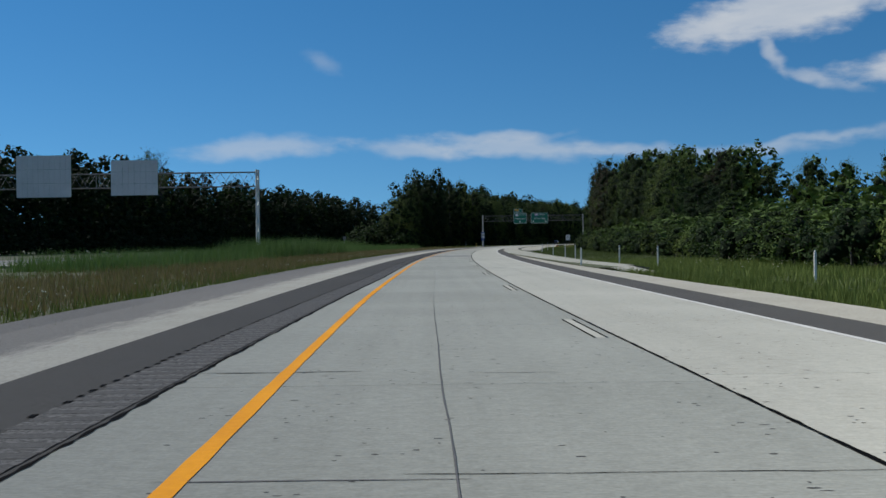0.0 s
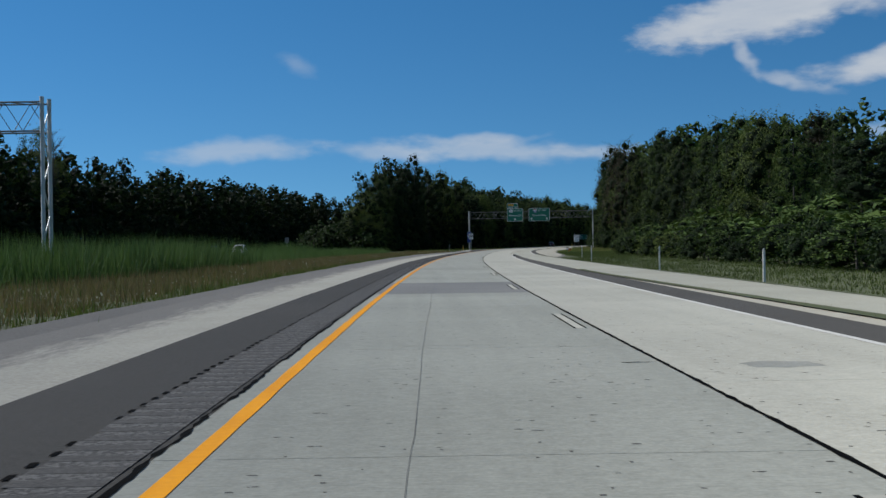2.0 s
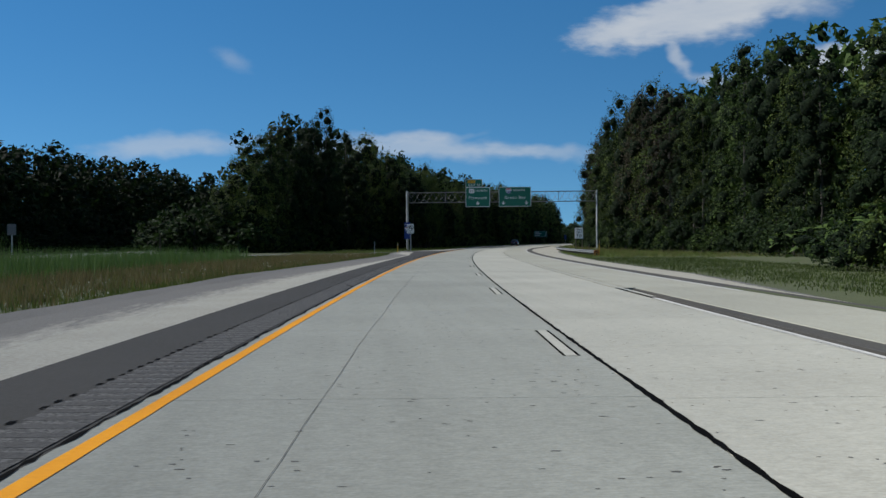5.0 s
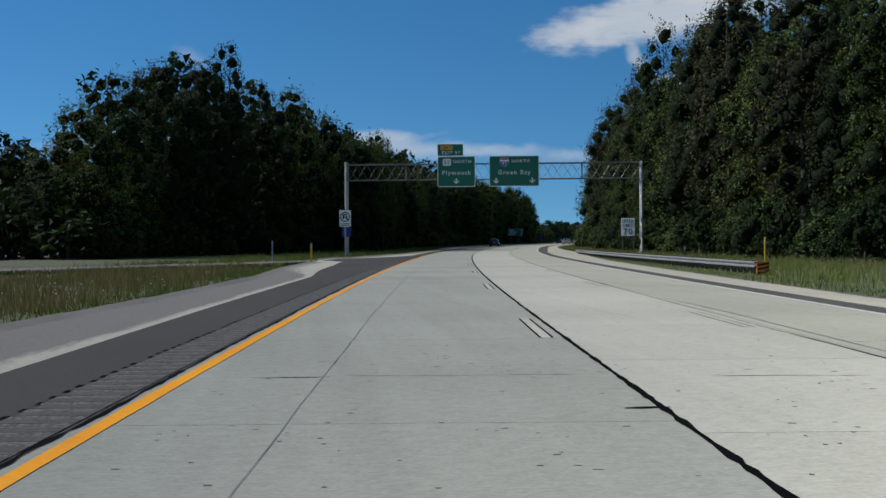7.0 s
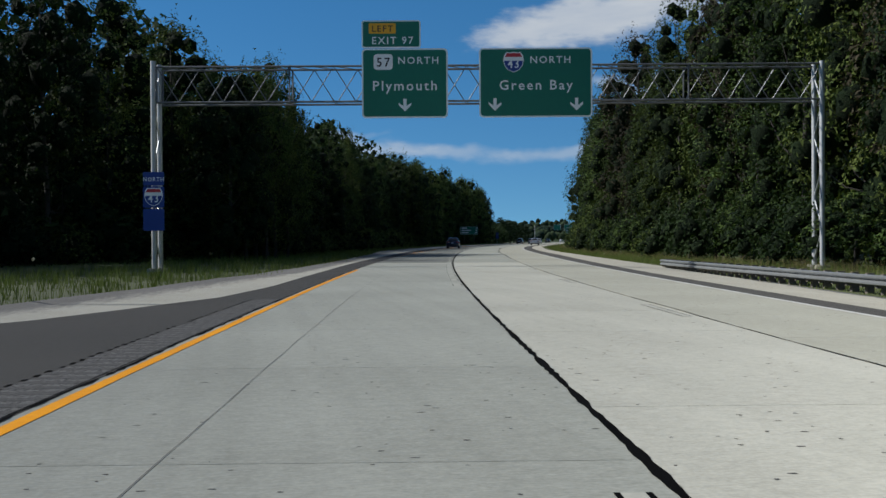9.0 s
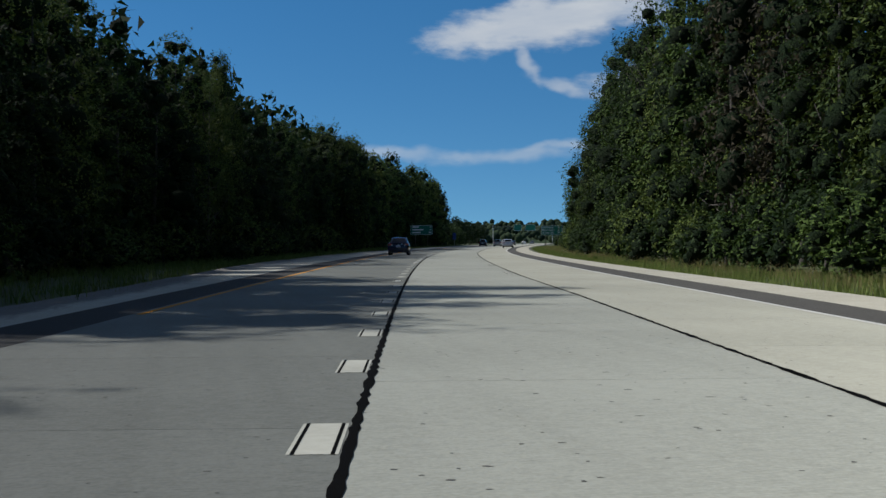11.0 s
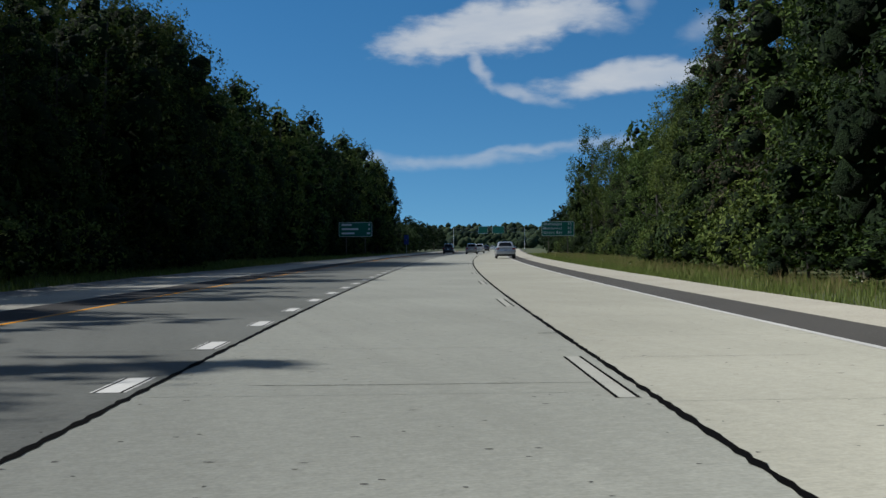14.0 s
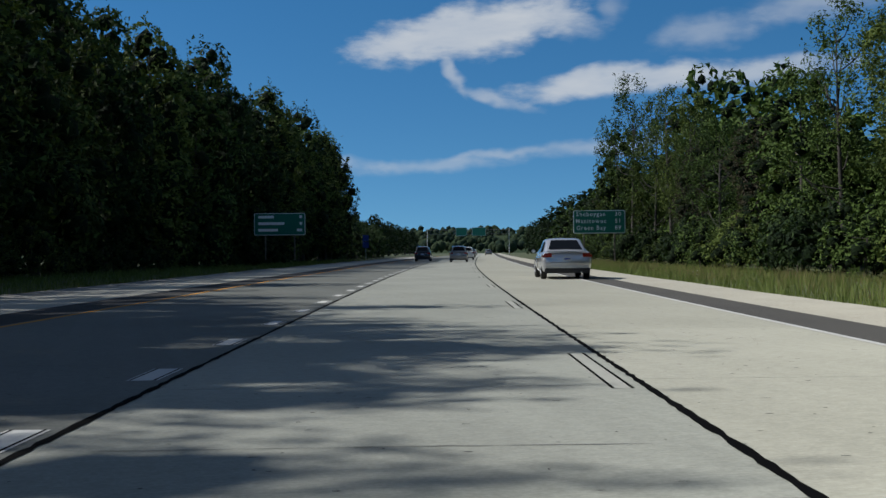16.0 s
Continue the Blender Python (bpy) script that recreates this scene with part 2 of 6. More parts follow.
M = dict(
    concrete_a=mat("grey_concrete", (0.2320, 0.2380, 0.2070), (0.3300, 0.3370, 0.2960), 0.9, big=0.25, fine=9, bump=0.35, rand=0.10, streak=0.35, tine=0.6, spec=0.3, grain=(34, 0.55)),
    concrete_b=mat("pale_grey_concrete", (0.3252, 0.3198, 0.2722), (0.4526, 0.4445, 0.3806), 0.9, big=0.25, fine=9, bump=0.35, rand=0.10, streak=0.3, tine=0.6, spec=0.3, grain=(34, 0.55)),
    concrete_c=mat("grey_worn_concrete", (0.2323, 0.2379, 0.206), (0.324, 0.3307, 0.2877), 0.9, big=0.25, fine=9, bump=0.35, rand=0.10, streak=0.3, tine=0.6, spec=0.3, grain=(34, 0.55)),
    concrete=mat("pale_concrete", (0.2827, 0.2789, 0.2284), (0.3833, 0.3766, 0.3118), 0.9, big=0.25, fine=9, bump=0.35, rand=0.10, streak=0.25, tine=0.6, spec=0.3, grain=(34, 0.55)),
    # greyer exit-lane concrete, with the trees' partial shade also put into its colour
    concrete_x=mat("dull_grey_shaded_concrete", (0.11, 0.1153, 0.1025), (0.1666, 0.1736, 0.1559), 0.9, big=0.25, fine=9, bump=0.35, rand=0.10, streak=0.35, tine=0.6, spec=0.3, grain=(34, 0.55)),
    pit=mat("dark_pit", (0.035, 0.034, 0.031), (0.08, 0.0775, 0.0725), 0.95, big=3, fine=20),
    mix=mat("dusty_gravel", (0.164, 0.160, 0.148), (0.271, 0.267, 0.250), 0.95, big=0.9, fine=35, bump=0.7, spots=(5, 0.12, (0.15, 0.14, 0.125))),
    patch=mat("concrete_patch", (0.139, 0.139, 0.133), (0.205, 0.203, 0.193), 0.85, big=0.3, fine=9, bump=0.25, spots=(8.0, 0.06, (0.16, 0.16, 0.15)), rand=0.2),
    verge_concrete=mat("pale_crushed_concrete", (0.3017, 0.2832, 0.23), (0.4197, 0.399, 0.3256), 0.95, big=0.6, fine=30, bump=0.5, spots=(6, 0.05, (0.26, 0.25, 0.22)), grain=(24, 0.9)),
    gravel=mat("gravel", (0.082, 0.080, 0.075), (0.172, 0.168, 0.160), 0.95, big=0.8, fine=40, bump=0.8, grain=(18, 1.0)),
    asphalt=mat("shoulder_asphalt", (0.0306, 0.03, 0.0285), (0.04896, 0.047, 0.0437), 0.92, spec=0.25, big=0.2, fine=45, bump=0.5, grain=(42, 0.9)),
    old_asphalt=mat("weathered_grey_asphalt", (0.05202, 0.05, 0.0456), (0.08364, 0.08, 0.0722), 0.92, spec=0.25, big=0.2, fine=45, bump=0.5, grain=(42, 0.9)),
    rumble=mat("milled_asphalt", (0.023, 0.023, 0.024), (0.111, 0.109, 0.107), 0.95, big=9, fine=40, bump=0.8, grain=(30, 2.0)),
    land=mat("scuffed_asphalt", (0.023, 0.023, 0.024), (0.056, 0.055, 0.054), 0.95, big=4, fine=40, bump=0.6, grain=(34, 1.3)),
    stain=mat("oil_stained_concrete", (0.189, 0.193, 0.172), (0.279, 0.283, 0.254), 0.9, big=1.5, fine=9, bump=0.2, tine=0.6, grain=(34, 0.6)),
    tar=mat("tar_sealant", (0.0015, 0.0015, 0.0016), (0.005, 0.005, 0.005), 0.95, spec=0.03, big=1.2, fine=25, bump=0.4),
    crack=mat("joint_sealant", (0.05, 0.05, 0.048), (0.13, 0.125, 0.12), 0.8, big=1.0, fine=14, bump=0.2),
    joint=mat("joint_bottom", (0.03, 0.03, 0.03), (0.07, 0.068, 0.065), 0.9),
    yellow=mat("yellow_road_paint", (0.4074, 0.1551, 0.00112), (0.5541, 0.2383, 0.0028), 0.7, big=0.5, fine=16, bump=0.2, spots=(9, 0.07, (0.34, 0.22, 0.05)), spec=0.15),
    white=mat("white_road_paint", (0.385, 0.385, 0.369), (0.508, 0.508, 0.484), 0.7, big=0.7, fine=14, bump=0.2, spots=(9, 0.10, (0.40, 0.39, 0.36))),
    worn=mat("worn_road_paint", (0.2433, 0.2445, 0.2124), (0.343, 0.343, 0.3002), 0.75, big=0.9, fine=12, bump=0.2, spots=(8, 0.14, (0.36, 0.35, 0.32))),
    ground=mat("grassland_soil", (0.03606, 0.04858, 0.01188), (0.06594, 0.07921, 0.02376), 0.95, big=0.06, fine=2.5, bump=0.6, bump_dist=0.05),
    galv=mat("galvanised_steel", (0.34, 0.36, 0.37), (0.47, 0.49, 0.50), 0.6, 0.6, big=0.8, fine=10, bump=0.08),
    darksteel=mat("weathered_steel", (0.10, 0.105, 0.11), (0.18, 0.185, 0.19), 0.5, 0.6, big=0.8, fine=10, bump=0.1),
    rail=mat("dull_galvanised_rail", (0.20, 0.21, 0.215), (0.30, 0.315, 0.32), 0.5, 0.7, big=0.8, fine=10, bump=0.08),
    alu=mat("bare_aluminium_panel", (0.42, 0.43, 0.44), (0.54, 0.55, 0.56), 0.5, 0.35, big=0.5, fine=6, bump=0.05),
    sign_green=mat("green_sign_sheeting", (0.003, 0.13, 0.085), (0.005, 0.16, 0.10), 0.45, big=0.4, fine=5, bump=0.02),
    sign_white=mat("white_sign_sheeting", (0.784, 0.7952, 0.7952), (0.896, 0.896, 0.896), 0.45, big=0.5, fine=5, bump=0.02),
    sign_yellow=mat("yellow_sign_sheeting", (0.75, 0.36, 0.01), (0.85, 0.44, 0.02), 0.45, bump=0.02),
    sign_blue=mat("blue_sign_sheeting", (0.01, 0.035, 0.22), (0.015, 0.05, 0.28), 0.45, bump=0.02),
    sign_red=mat("red_sign_sheeting", (0.45, 0.02, 0.03), (0.55, 0.03, 0.04), 0.45, bump=0.02),
    sign_black=mat("black_sign_print", (0.008, 0.008, 0.008), (0.015, 0.015, 0.015), 0.5, bump=0.02),
    orange=mat("orange_sheeting", (0.75, 0.20, 0.01), (0.85, 0.26, 0.02), 0.5, bump=0.02),
    post_white=mat("white_plastic", (0.55, 0.55, 0.53), (0.70, 0.70, 0.68), 0.6, fine=9, bump=0.05),
    post_yellow=mat("faded_yellow_plastic", (0.55, 0.33, 0.03), (0.70, 0.45, 0.06), 0.6, fine=9, bump=0.05),
    timber=mat("weathered_timber", (0.10, 0.085, 0.065), (0.20, 0.175, 0.14), 0.9, big=2, fine=20, bump=0.4),
    bark=mat("bark", (0.030, 0.027, 0.023), (0.085, 0.076, 0.066), 0.95, big=1.2, fine=9, bump=0.8, bump_dist=0.04, rand=0.3),
    tyre=mat("tyre_rubber", (0.012, 0.012, 0.012), (0.022, 0.022, 0.022), 0.85, bump=0.1),
    rim=mat("alloy_rim", (0.35, 0.36, 0.37), (0.45, 0.46, 0.47), 0.3, 0.9, bump=0.02),
    trim=mat("black_plastic_trim", (0.012, 0.012, 0.013), (0.02, 0.02, 0.021), 0.55, bump=0.05),
    glass=mat("tinted_car_glass", (0.003, 0.004, 0.005), (0.004, 0.005, 0.007), 0.10, bump=0.0, spec=0.12),
    tail=mat("red_tail_lens", (0.20, 0.006, 0.006), (0.28, 0.010, 0.008), 0.12, bump=0.0, coat=1.0),
    lens=mat("clear_lamp_lens", (0.55, 0.55, 0.55), (0.7, 0.7, 0.7), 0.1, bump=0.0, coat=1.0),
)


def paint_(name, c, metal=0.3, rough=0.28, coat=1.0):
    return mat(name, tuple(0.92 * x for x in c), tuple(1.05 * x for x in c), rough, metal, big=0.6, fine=60, bump=0.0, coat=coat)


def foliage(name, dark, light, trans):
    return mat(name, dark, light, 0.8, big=0.35, fine=3.0, bump=0.0, rand=0.6, island=0.7, trans=trans, spec=0.12)


LEAF = [foliage("maple_leaves", (0.018, 0.038, 0.010), (0.090, 0.142, 0.034), (0.05, 0.085, 0.012)),
        foliage("ash_leaves", (0.033, 0.056, 0.014), (0.136, 0.180, 0.042), (0.07, 0.10, 0.016)),
        foliage("oak_leaves", (0.008, 0.020, 0.007), (0.036, 0.064, 0.019), (0.028, 0.055, 0.010)),
        foliage("rusty_leaves", (0.028, 0.025, 0.016), (0.072, 0.062, 0.036), (0.04, 0.034, 0.016))]
# near-black green: the shade inside the crowns is put into this colour
CORE = mat("inner_leaf_shade", (0.004, 0.011, 0.004), (0.016, 0.030, 0.010), 0.9, big=0.9, fine=7, bump=0.9, bump_dist=0.25, spec=0.1)
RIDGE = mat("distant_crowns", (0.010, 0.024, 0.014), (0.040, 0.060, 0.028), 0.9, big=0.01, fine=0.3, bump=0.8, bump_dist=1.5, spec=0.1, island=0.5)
GRASS = [foliage("green_grass", (0.085, 0.125, 0.028), (0.19, 0.24, 0.062), (0.15, 0.20, 0.04)),
         foliage("dry_seeding_grass", (0.12, 0.105, 0.045), (0.25, 0.205, 0.095), (0.23, 0.18, 0.08)),
         foliage("reed_leaves", (0.050, 0.105, 0.030), (0.115, 0.20, 0.060), (0.12, 0.20, 0.05)),
         foliage("mown_grass", (0.045, 0.075, 0.018), (0.105, 0.145, 0.038), (0.08, 0.11, 0.02))]
PETAL = mat("pale_flower_heads", (0.50, 0.49, 0.36), (0.68, 0.66, 0.52), 0.8, bump=0.0)


# ---- mesh helpers ----
def mesh_ob(name, verts, faces, material, parent=None, label="", smooth=False, slots=None):
    me = bpy.data.meshes.new(name)
    me.from_pydata([tuple(map(float, v)) for v in verts], [], [tuple(map(int, f)) for f in faces])
    for k in (material if isinstance(material, (list, tuple)) else [material]):
        me.materials.append(k)
    if slots is not None:
        me.polygons.foreach_set("material_index", slots)
    if smooth:
        me.polygons.foreach_set("use_smooth", [True] * len(me.polygons))
    me.update()
    ob = new(name, me)
    ob.parent = parent
    return tagged(ob, label) if label else ob


def part(name, bm, material, parent=None, label="", smooth=False):
    me = bpy.data.meshes.new(name)
    bm.to_mesh(me)
    bm.free()
    me.materials.append(material)
    if smooth:
        me.polygons.foreach_set("use_smooth", [True] * len(me.polygons))
    ob = new(name, me)
    ob.parent = parent
    return tagged(ob, label) if label else ob


def empty(name, m=None):
    ob = new(name)
    ob.empty_display_size = 0.2
    if m is not None:
        ob.matrix_world = m
    return ob


def add_box(bm, x0, x1, y0, y1, z0, z1, bevel=0.0):
    r = bmesh.ops.create_cube(bm, size=1.0, matrix=Matrix.Translation(((x0 + x1) / 2, (y0 + y1) / 2, (z0 + z1) / 2)) @ Matrix.Diagonal((x1 - x0, y1 - y0, z1 - z0, 1)))
    if bevel:
        bmesh.ops.bevel(bm, geom=list({e for v in r["verts"] for e in v.link_edges}), offset=bevel, segments=2, affect="EDGES")
    return bm


def box(x0, x1, y0, y1, z0, z1, bevel=0.0):
    return add_box(bmesh.new(), x0, x1, y0, y1, z0, z1, bevel)


def add_rod(bm, a, b, r0, r1=None, seg=8):
    a, b = Vector(a), Vector(b)
    m = Matrix.Translation((a + b) / 2) @ (b - a).to_track_quat("Z", "Y").to_matrix().to_4x4()
    bmesh.ops.create_cone(bm, cap_ends=True, segments=seg, radius1=r0, radius2=r0 if r1 is None else r1, depth=(b - a).length, matrix=m)
    return bm


def rod(a, b, r0, r1=None, seg=8):
    return add_rod(bmesh.new(), a, b, r0, r1, seg)


def rounded_plate(w, h, r, t, seg=5):
    """An upright plate in the xz plane, its front at y = -t, lower edge at z = 0."""
    bm = bmesh.new()
    pts = []
    for cx, cz, a0 in ((w / 2 - r, h - r, 0), (-w / 2 + r, h - r, 90), (-w / 2 + r, r, 180), (w / 2 - r, r, 270)):
        for i in range(seg + 1):
            a = radians(a0 + 90 * i / seg)
            pts.append((cx + r * math.cos(a), cz + r * math.sin(a)))
    return poly_plate(pts, t, bm)


def poly_plate(pts, t, bm=None, y0=0.0):
    bm = bm or bmesh.new()
    f = bm.faces.new([bm.verts.new((x, y0, z)) for x, z in pts])
    f.normal_update()
    if f.normal.y > 0:
        f.normal_flip()
    r = bmesh.ops.extrude_face_region(bm, geom=[f])
    bmesh.ops.translate(bm, vec=(0, -t, 0), verts=[v for v in r["geom"] if isinstance(v, bmesh.types.BMVert)])
    bmesh.ops.recalc_face_normals(bm, faces=bm.faces)
    return bm


def text_mesh(words, size, material, parent, x, y, z, wide=1.0, name="lettering", label=""):
    """Raised lettering, centred on x, baseline z, its face towards -y."""
    cu = bpy.data.curves.new("text", "FONT")
    cu.body, cu.size, cu.align_x, cu.extrude = words, size, "CENTER", 0.004
    cu.resolution_u, cu.offset, cu.space_character = 2, size * 0.010, 1.24
    tmp = bpy.data.objects.new("text", cu)
    scene.collection.objects.link(tmp)
    me = bpy.data.meshes.new_from_object(tmp.evaluated_get(bpy.context.evaluated_depsgraph_get()))
    bpy.data.objects.remove(tmp)
    me.transform(pose(x, y, z, 90) @ Matrix.Diagonal((wide, 1, 1, 1)))
    bm = bmesh.new()
    bm.from_mesh(me)
    bm.verts.ensure_lookup_table()
    seen, groups = set(), []
    for v0 in bm.verts:
        if v0.index in seen:
            continue
        todo, piece = [v0], []
        seen.add(v0.index)
        while todo:
            q = todo.pop()
            piece.append(q.index)
            for e in q.link_edges:
                o = e.other_vert(q)
                if o.index not in seen:
                    seen.add(o.index)
                    todo.append(o)
        xs = [bm.verts[q].co.x for q in piece]
        groups.append([min(xs), max(xs), piece])
    groups.sort()
    merged = []
    for g in groups:
        if merged and g[0] < merged[-1][1] - 0.3 * (g[1] - g[0]):
            merged[-1] = [merged[-1][0], max(merged[-1][1], g[1]), merged[-1][2] + g[2]]
        else:
            merged.append(g)
    for g in merged:
        idx = {q: k for k, q in enumerate(g[2])}
        faces = [[idx[q.index] for q in t.verts] for t in bm.faces if t.verts[0].index in idx]
        mesh_ob("letter", [bm.verts[q].co for q in g[2]], faces, material, parent)
    bm.free()


# ---- the road's line: heading by distance along the seam between its two left lanes ----
KS = [-120 + 40 * i for i in range(30)]
TH = [-3.4, -2.9, -2.15, -0.86, 0.43, 1.81, 2.94, 4.66, 5.81, 7.28, 8.7, 10.64, 11.9, 13.0, 14.53, 15.89, 16.7, 17.46, 17.9, 18.2, 18.4, 18.5, 18.5, 18.5, 18.5, 18.5, 18.5, 18.5, 18.5, 18.5]
_s = np.arange(-120, 1040.1, 1.0)
_t = np.radians(np.interp(_s, KS, TH))
_x = np.concatenate([[0], np.cumsum(np.sin((_t[1:] + _t[:-1]) / 2))])
_y = np.concatenate([[0], np.cumsum(np.cos((_t[1:] + _t[:-1]) / 2))])
_x += 2.128 - _x[120]
_y -= _y[120]


def P(s, lat, z=0.0):
    th = np.interp(s, _s, _t)
    return (float(np.interp(s, _s, _x) + lat * np.cos(th)), float(np.interp(s, _s, _y) - lat * np.sin(th)), z)


def at(s, lat, z=0.0, turn=0.0):
    x, y, z = P(s, lat, z)
    return pose(x, y, z, 0, 0, turn - math.degrees(float(np.interp(s, _s, _t))))


def table(rows):
    a, b = zip(*rows)
    return lambda s: float(np.interp(s, a, b))


# lateral offsets from the seam's mean line, right positive
seam_at = table([(-120, 0.0), (408, 0.0), (419, 0.07), (434, 0.13), (448, 0.24), (463, 0.28), (1040, 0.28)])
yellow_at = table([(-60, -3.3), (0, -3.19), (22, -3.19), (40, -3.1), (64, -3.13), (93, -3.13), (120, -3.17), (220, -3.3), (285, -3.36), (340, -3.7), (380, -3.85), (700, -3.9)])
left_in = table([(-60, -4.05), (5, -4.0), (22, -3.68), (34, -3.42), (48, -3.36), (110, -3.34), (290, -3.5), (340, -3.85), (380, -4.0), (700, -4.05)])
asph_out = table([(-60, -5.5), (0, -5.42), (40, -5.0), (110, -4.7), (215, -4.88), (240, -5.2), (247, -5.8), (256, -6.25), (266, -6.9), (270, -8.5), (276, -8.2), (279.3, -6.4), (282, -5.7), (286, -4.8), (291, -4.5), (305, -4.6), (320, -4.8), (340, -4.9), (380, -5.2), (420, -5.3), (700, -5.4)])
pale_out = table([(-60, -6.5), (0, -6.6), (60, -6.4), (120, -6.6), (180, -6.7), (205, -5.6), (218, -5.35), (226, -5.0), (240, -5.3), (246, -6.6), (252, -7.9), (260, -8.3), (265, -8.3), (268, -9.2), (276, -9.2), (282, -7.6), (287, -7.2), (296, -6.4), (303, -5.4), (316, -5.3), (350, -6.2), (380, -8.2), (400, -8.6), (460, -8.9), (530, -9.5), (700, -9.5)])
grass_l = table([(-60, -7.9), (15, -7.7), (60, -7.5), (120, -7.6), (150, -7.9), (185, -8.0), (205, -7.2), (228, -6.7), (240, -6.9), (252, -7.9), (265, -8.4), (276, -9.3), (283, -7.9), (300, -6.4), (320, -5.7), (350, -6.6), (380, -8.6), (400, -8.9), (700, -10)])
bc_at = table([(-60, 2.36), (120, 2.42), (216, 2.5), (260, 2.62), (300, 2.9), (345, 3.45), (358, 3.40), (375, 3.47), (420, 3.72), (462, 3.98), (480, 4.05), (600, 4.6), (1000, 4.8)])
edge_r = table([(160, 4.8), (221, 4.8), (280, 5.1), (300, 5.45), (345, 6.2), (400, 6.5), (483, 7.25), (600, 8.1), (1000, 8.5)])
asph_r = table([(160, 5.4), (221, 5.4), (280, 5.75), (300, 6.15), (345, 7.35), (400, 7.68), (483, 8.3), (600, 9.3), (1000, 9.8)])
conc_r = table([(160, 6.3), (221, 6.1), (280, 6.5), (300, 7.0), (345, 8.8), (400, 9.1), (483, 10.1), (600, 11.2), (1000, 11.6)])



def fall(s):
    """How far the right verge slopes down, 1 beside the guard rail and 0 further on."""
    return float(np.clip((345 - s) / 27, 0, 1))


def conc_g(s):
    return conc_r(s) + fall(s) * 0.29 * (conc_r(s) + 1.5)


def band(name, s0, s1, lo, hi, z, material, step=2.0, parent=None, thick=0.0, jag=0.0, cross=1, z_lo=None, seed=0):
    """A strip of surface along the road between two offsets; jag roughens its edges; thick adds skirts."""
    rng = np.random.default_rng(seed + 7)
    ns = max(2, int(round((s1 - s0) / step)) + 1)
    ss = np.linspace(s0, s1, ns)
    v, f = [], []
    wob = [np.convolve(rng.normal(size=ns + 14), np.ones(15) / 5, "valid") + 0.35 * rng.normal(size=ns) for _ in range(2)]
    for i_, s in enumerate(ss):
        a, b = (lo(s) if callable(lo) else lo), (hi(s) if callable(hi) else hi)
        if jag:
            a, b = a + jag * wob[0][i_], b + jag * wob[1][i_]
        for j in range(cross + 1):
            w = j / cross
            v.append(P(s, a + (b - a) * w, z if z_lo is None else z_lo + (z - z_lo) * w))
    k = cross + 1
    for i in range(ns - 1):
        for j in range(cross):
            f.append((i * k + j, i * k + j + 1, (i + 1) * k + j + 1, (i + 1) * k + j))
    if thick:
        n0 = len(v)
        v += [(x, y, zz - thick) for x, y, zz in v]
        for i in range(ns - 1):
            f.append((i * k, (i + 1) * k, n0 + (i + 1) * k, n0 + i * k))
            f.append(((i + 1) * k - 1, n0 + (i + 1) * k - 1, n0 + (i + 2) * k - 1, (i + 2) * k - 1))
        f.append((*range(0, k), *range(n0 + k - 1, n0 - 1, -1)))
        e = (ns - 1) * k
        f.append((*range(e + k - 1, e - 1, -1), *range(n0 + e, n0 + e + k)))
    return mesh_ob(name, v, f, material, parent)


# ---- ground and road structure ----
def build_ground():
    n = 60
    c = np.sign(np.linspace(-1, 1, n)) * np.abs(np.linspace(-1, 1, n)) ** 2.2 * 2600
    v = [(x + 40, y + 300, -0.32) for y in c for x in c]
    f = [(j * n + i, j * n + i + 1, (j + 1) * n + i + 1, (j + 1) * n + i) for j in range(n - 1) for i in range(n - 1)]
    tagged(mesh_ob("ground", v, f, M["ground"]), "grassy soil of the roadside and median reaching the horizon", "ground", kind="structure")


build_ground()
road = tagged(empty("road"), "pale concrete motorway of jointed slabs with tar-sealed seams", "road", kind="structure")


def slab_mesh(s0, s1, lo, hi, drop=None, g=0.004):
    v, f = [], []
    for s in (s0 + g, (s0 + s1) / 2, s1 - g):
        z = drop(s) if drop else 0.0
        a, b = lo(s) + g, hi(s) - g
        e = 0.012
        v += [P(s, a, z - 0.10), P(s, a, z - e), P(s, a + e, z), P(s, b - e, z), P(s, b, z - e), P(s, b, z - 0.10)]
    for i in (0, 6):
        f += [(i + j, i + j + 1, i + j + 7, i + j + 6) for j in range(5)]
    f += [(5, 4, 3, 2, 1, 0), (12, 13, 14, 15, 16, 17)]
    return v, f


shoulder = tagged(empty("shoulder"), "dark asphalt shoulders with a milled rumble strip", "shoulder", kind="structure")
band("asphalt_left", -60, 720, asph_out, left_in, -0.012, M["asphalt"], 2, shoulder, 0.08, 0.012)
band("asphalt_right", 150, 1000, lambda s: edge_r(s) + 0.06, asph_r, -0.012, M["old_asphalt"], 2, shoulder, 0.08, 0.012)
band("asphalt_gore", -60, 172, lambda s: bc_at(s) + 0.14 + max(0, s - 145) * 0.011, lambda s: 3.42 - max(0, s - 110) * 0.0078, -0.012, M["old_asphalt"], 2, shoulder, 0.08, 0.01)
verge = tagged(empty("verge"), "pale crushed-concrete verge fading into grey gravel", "verge", kind="structure")


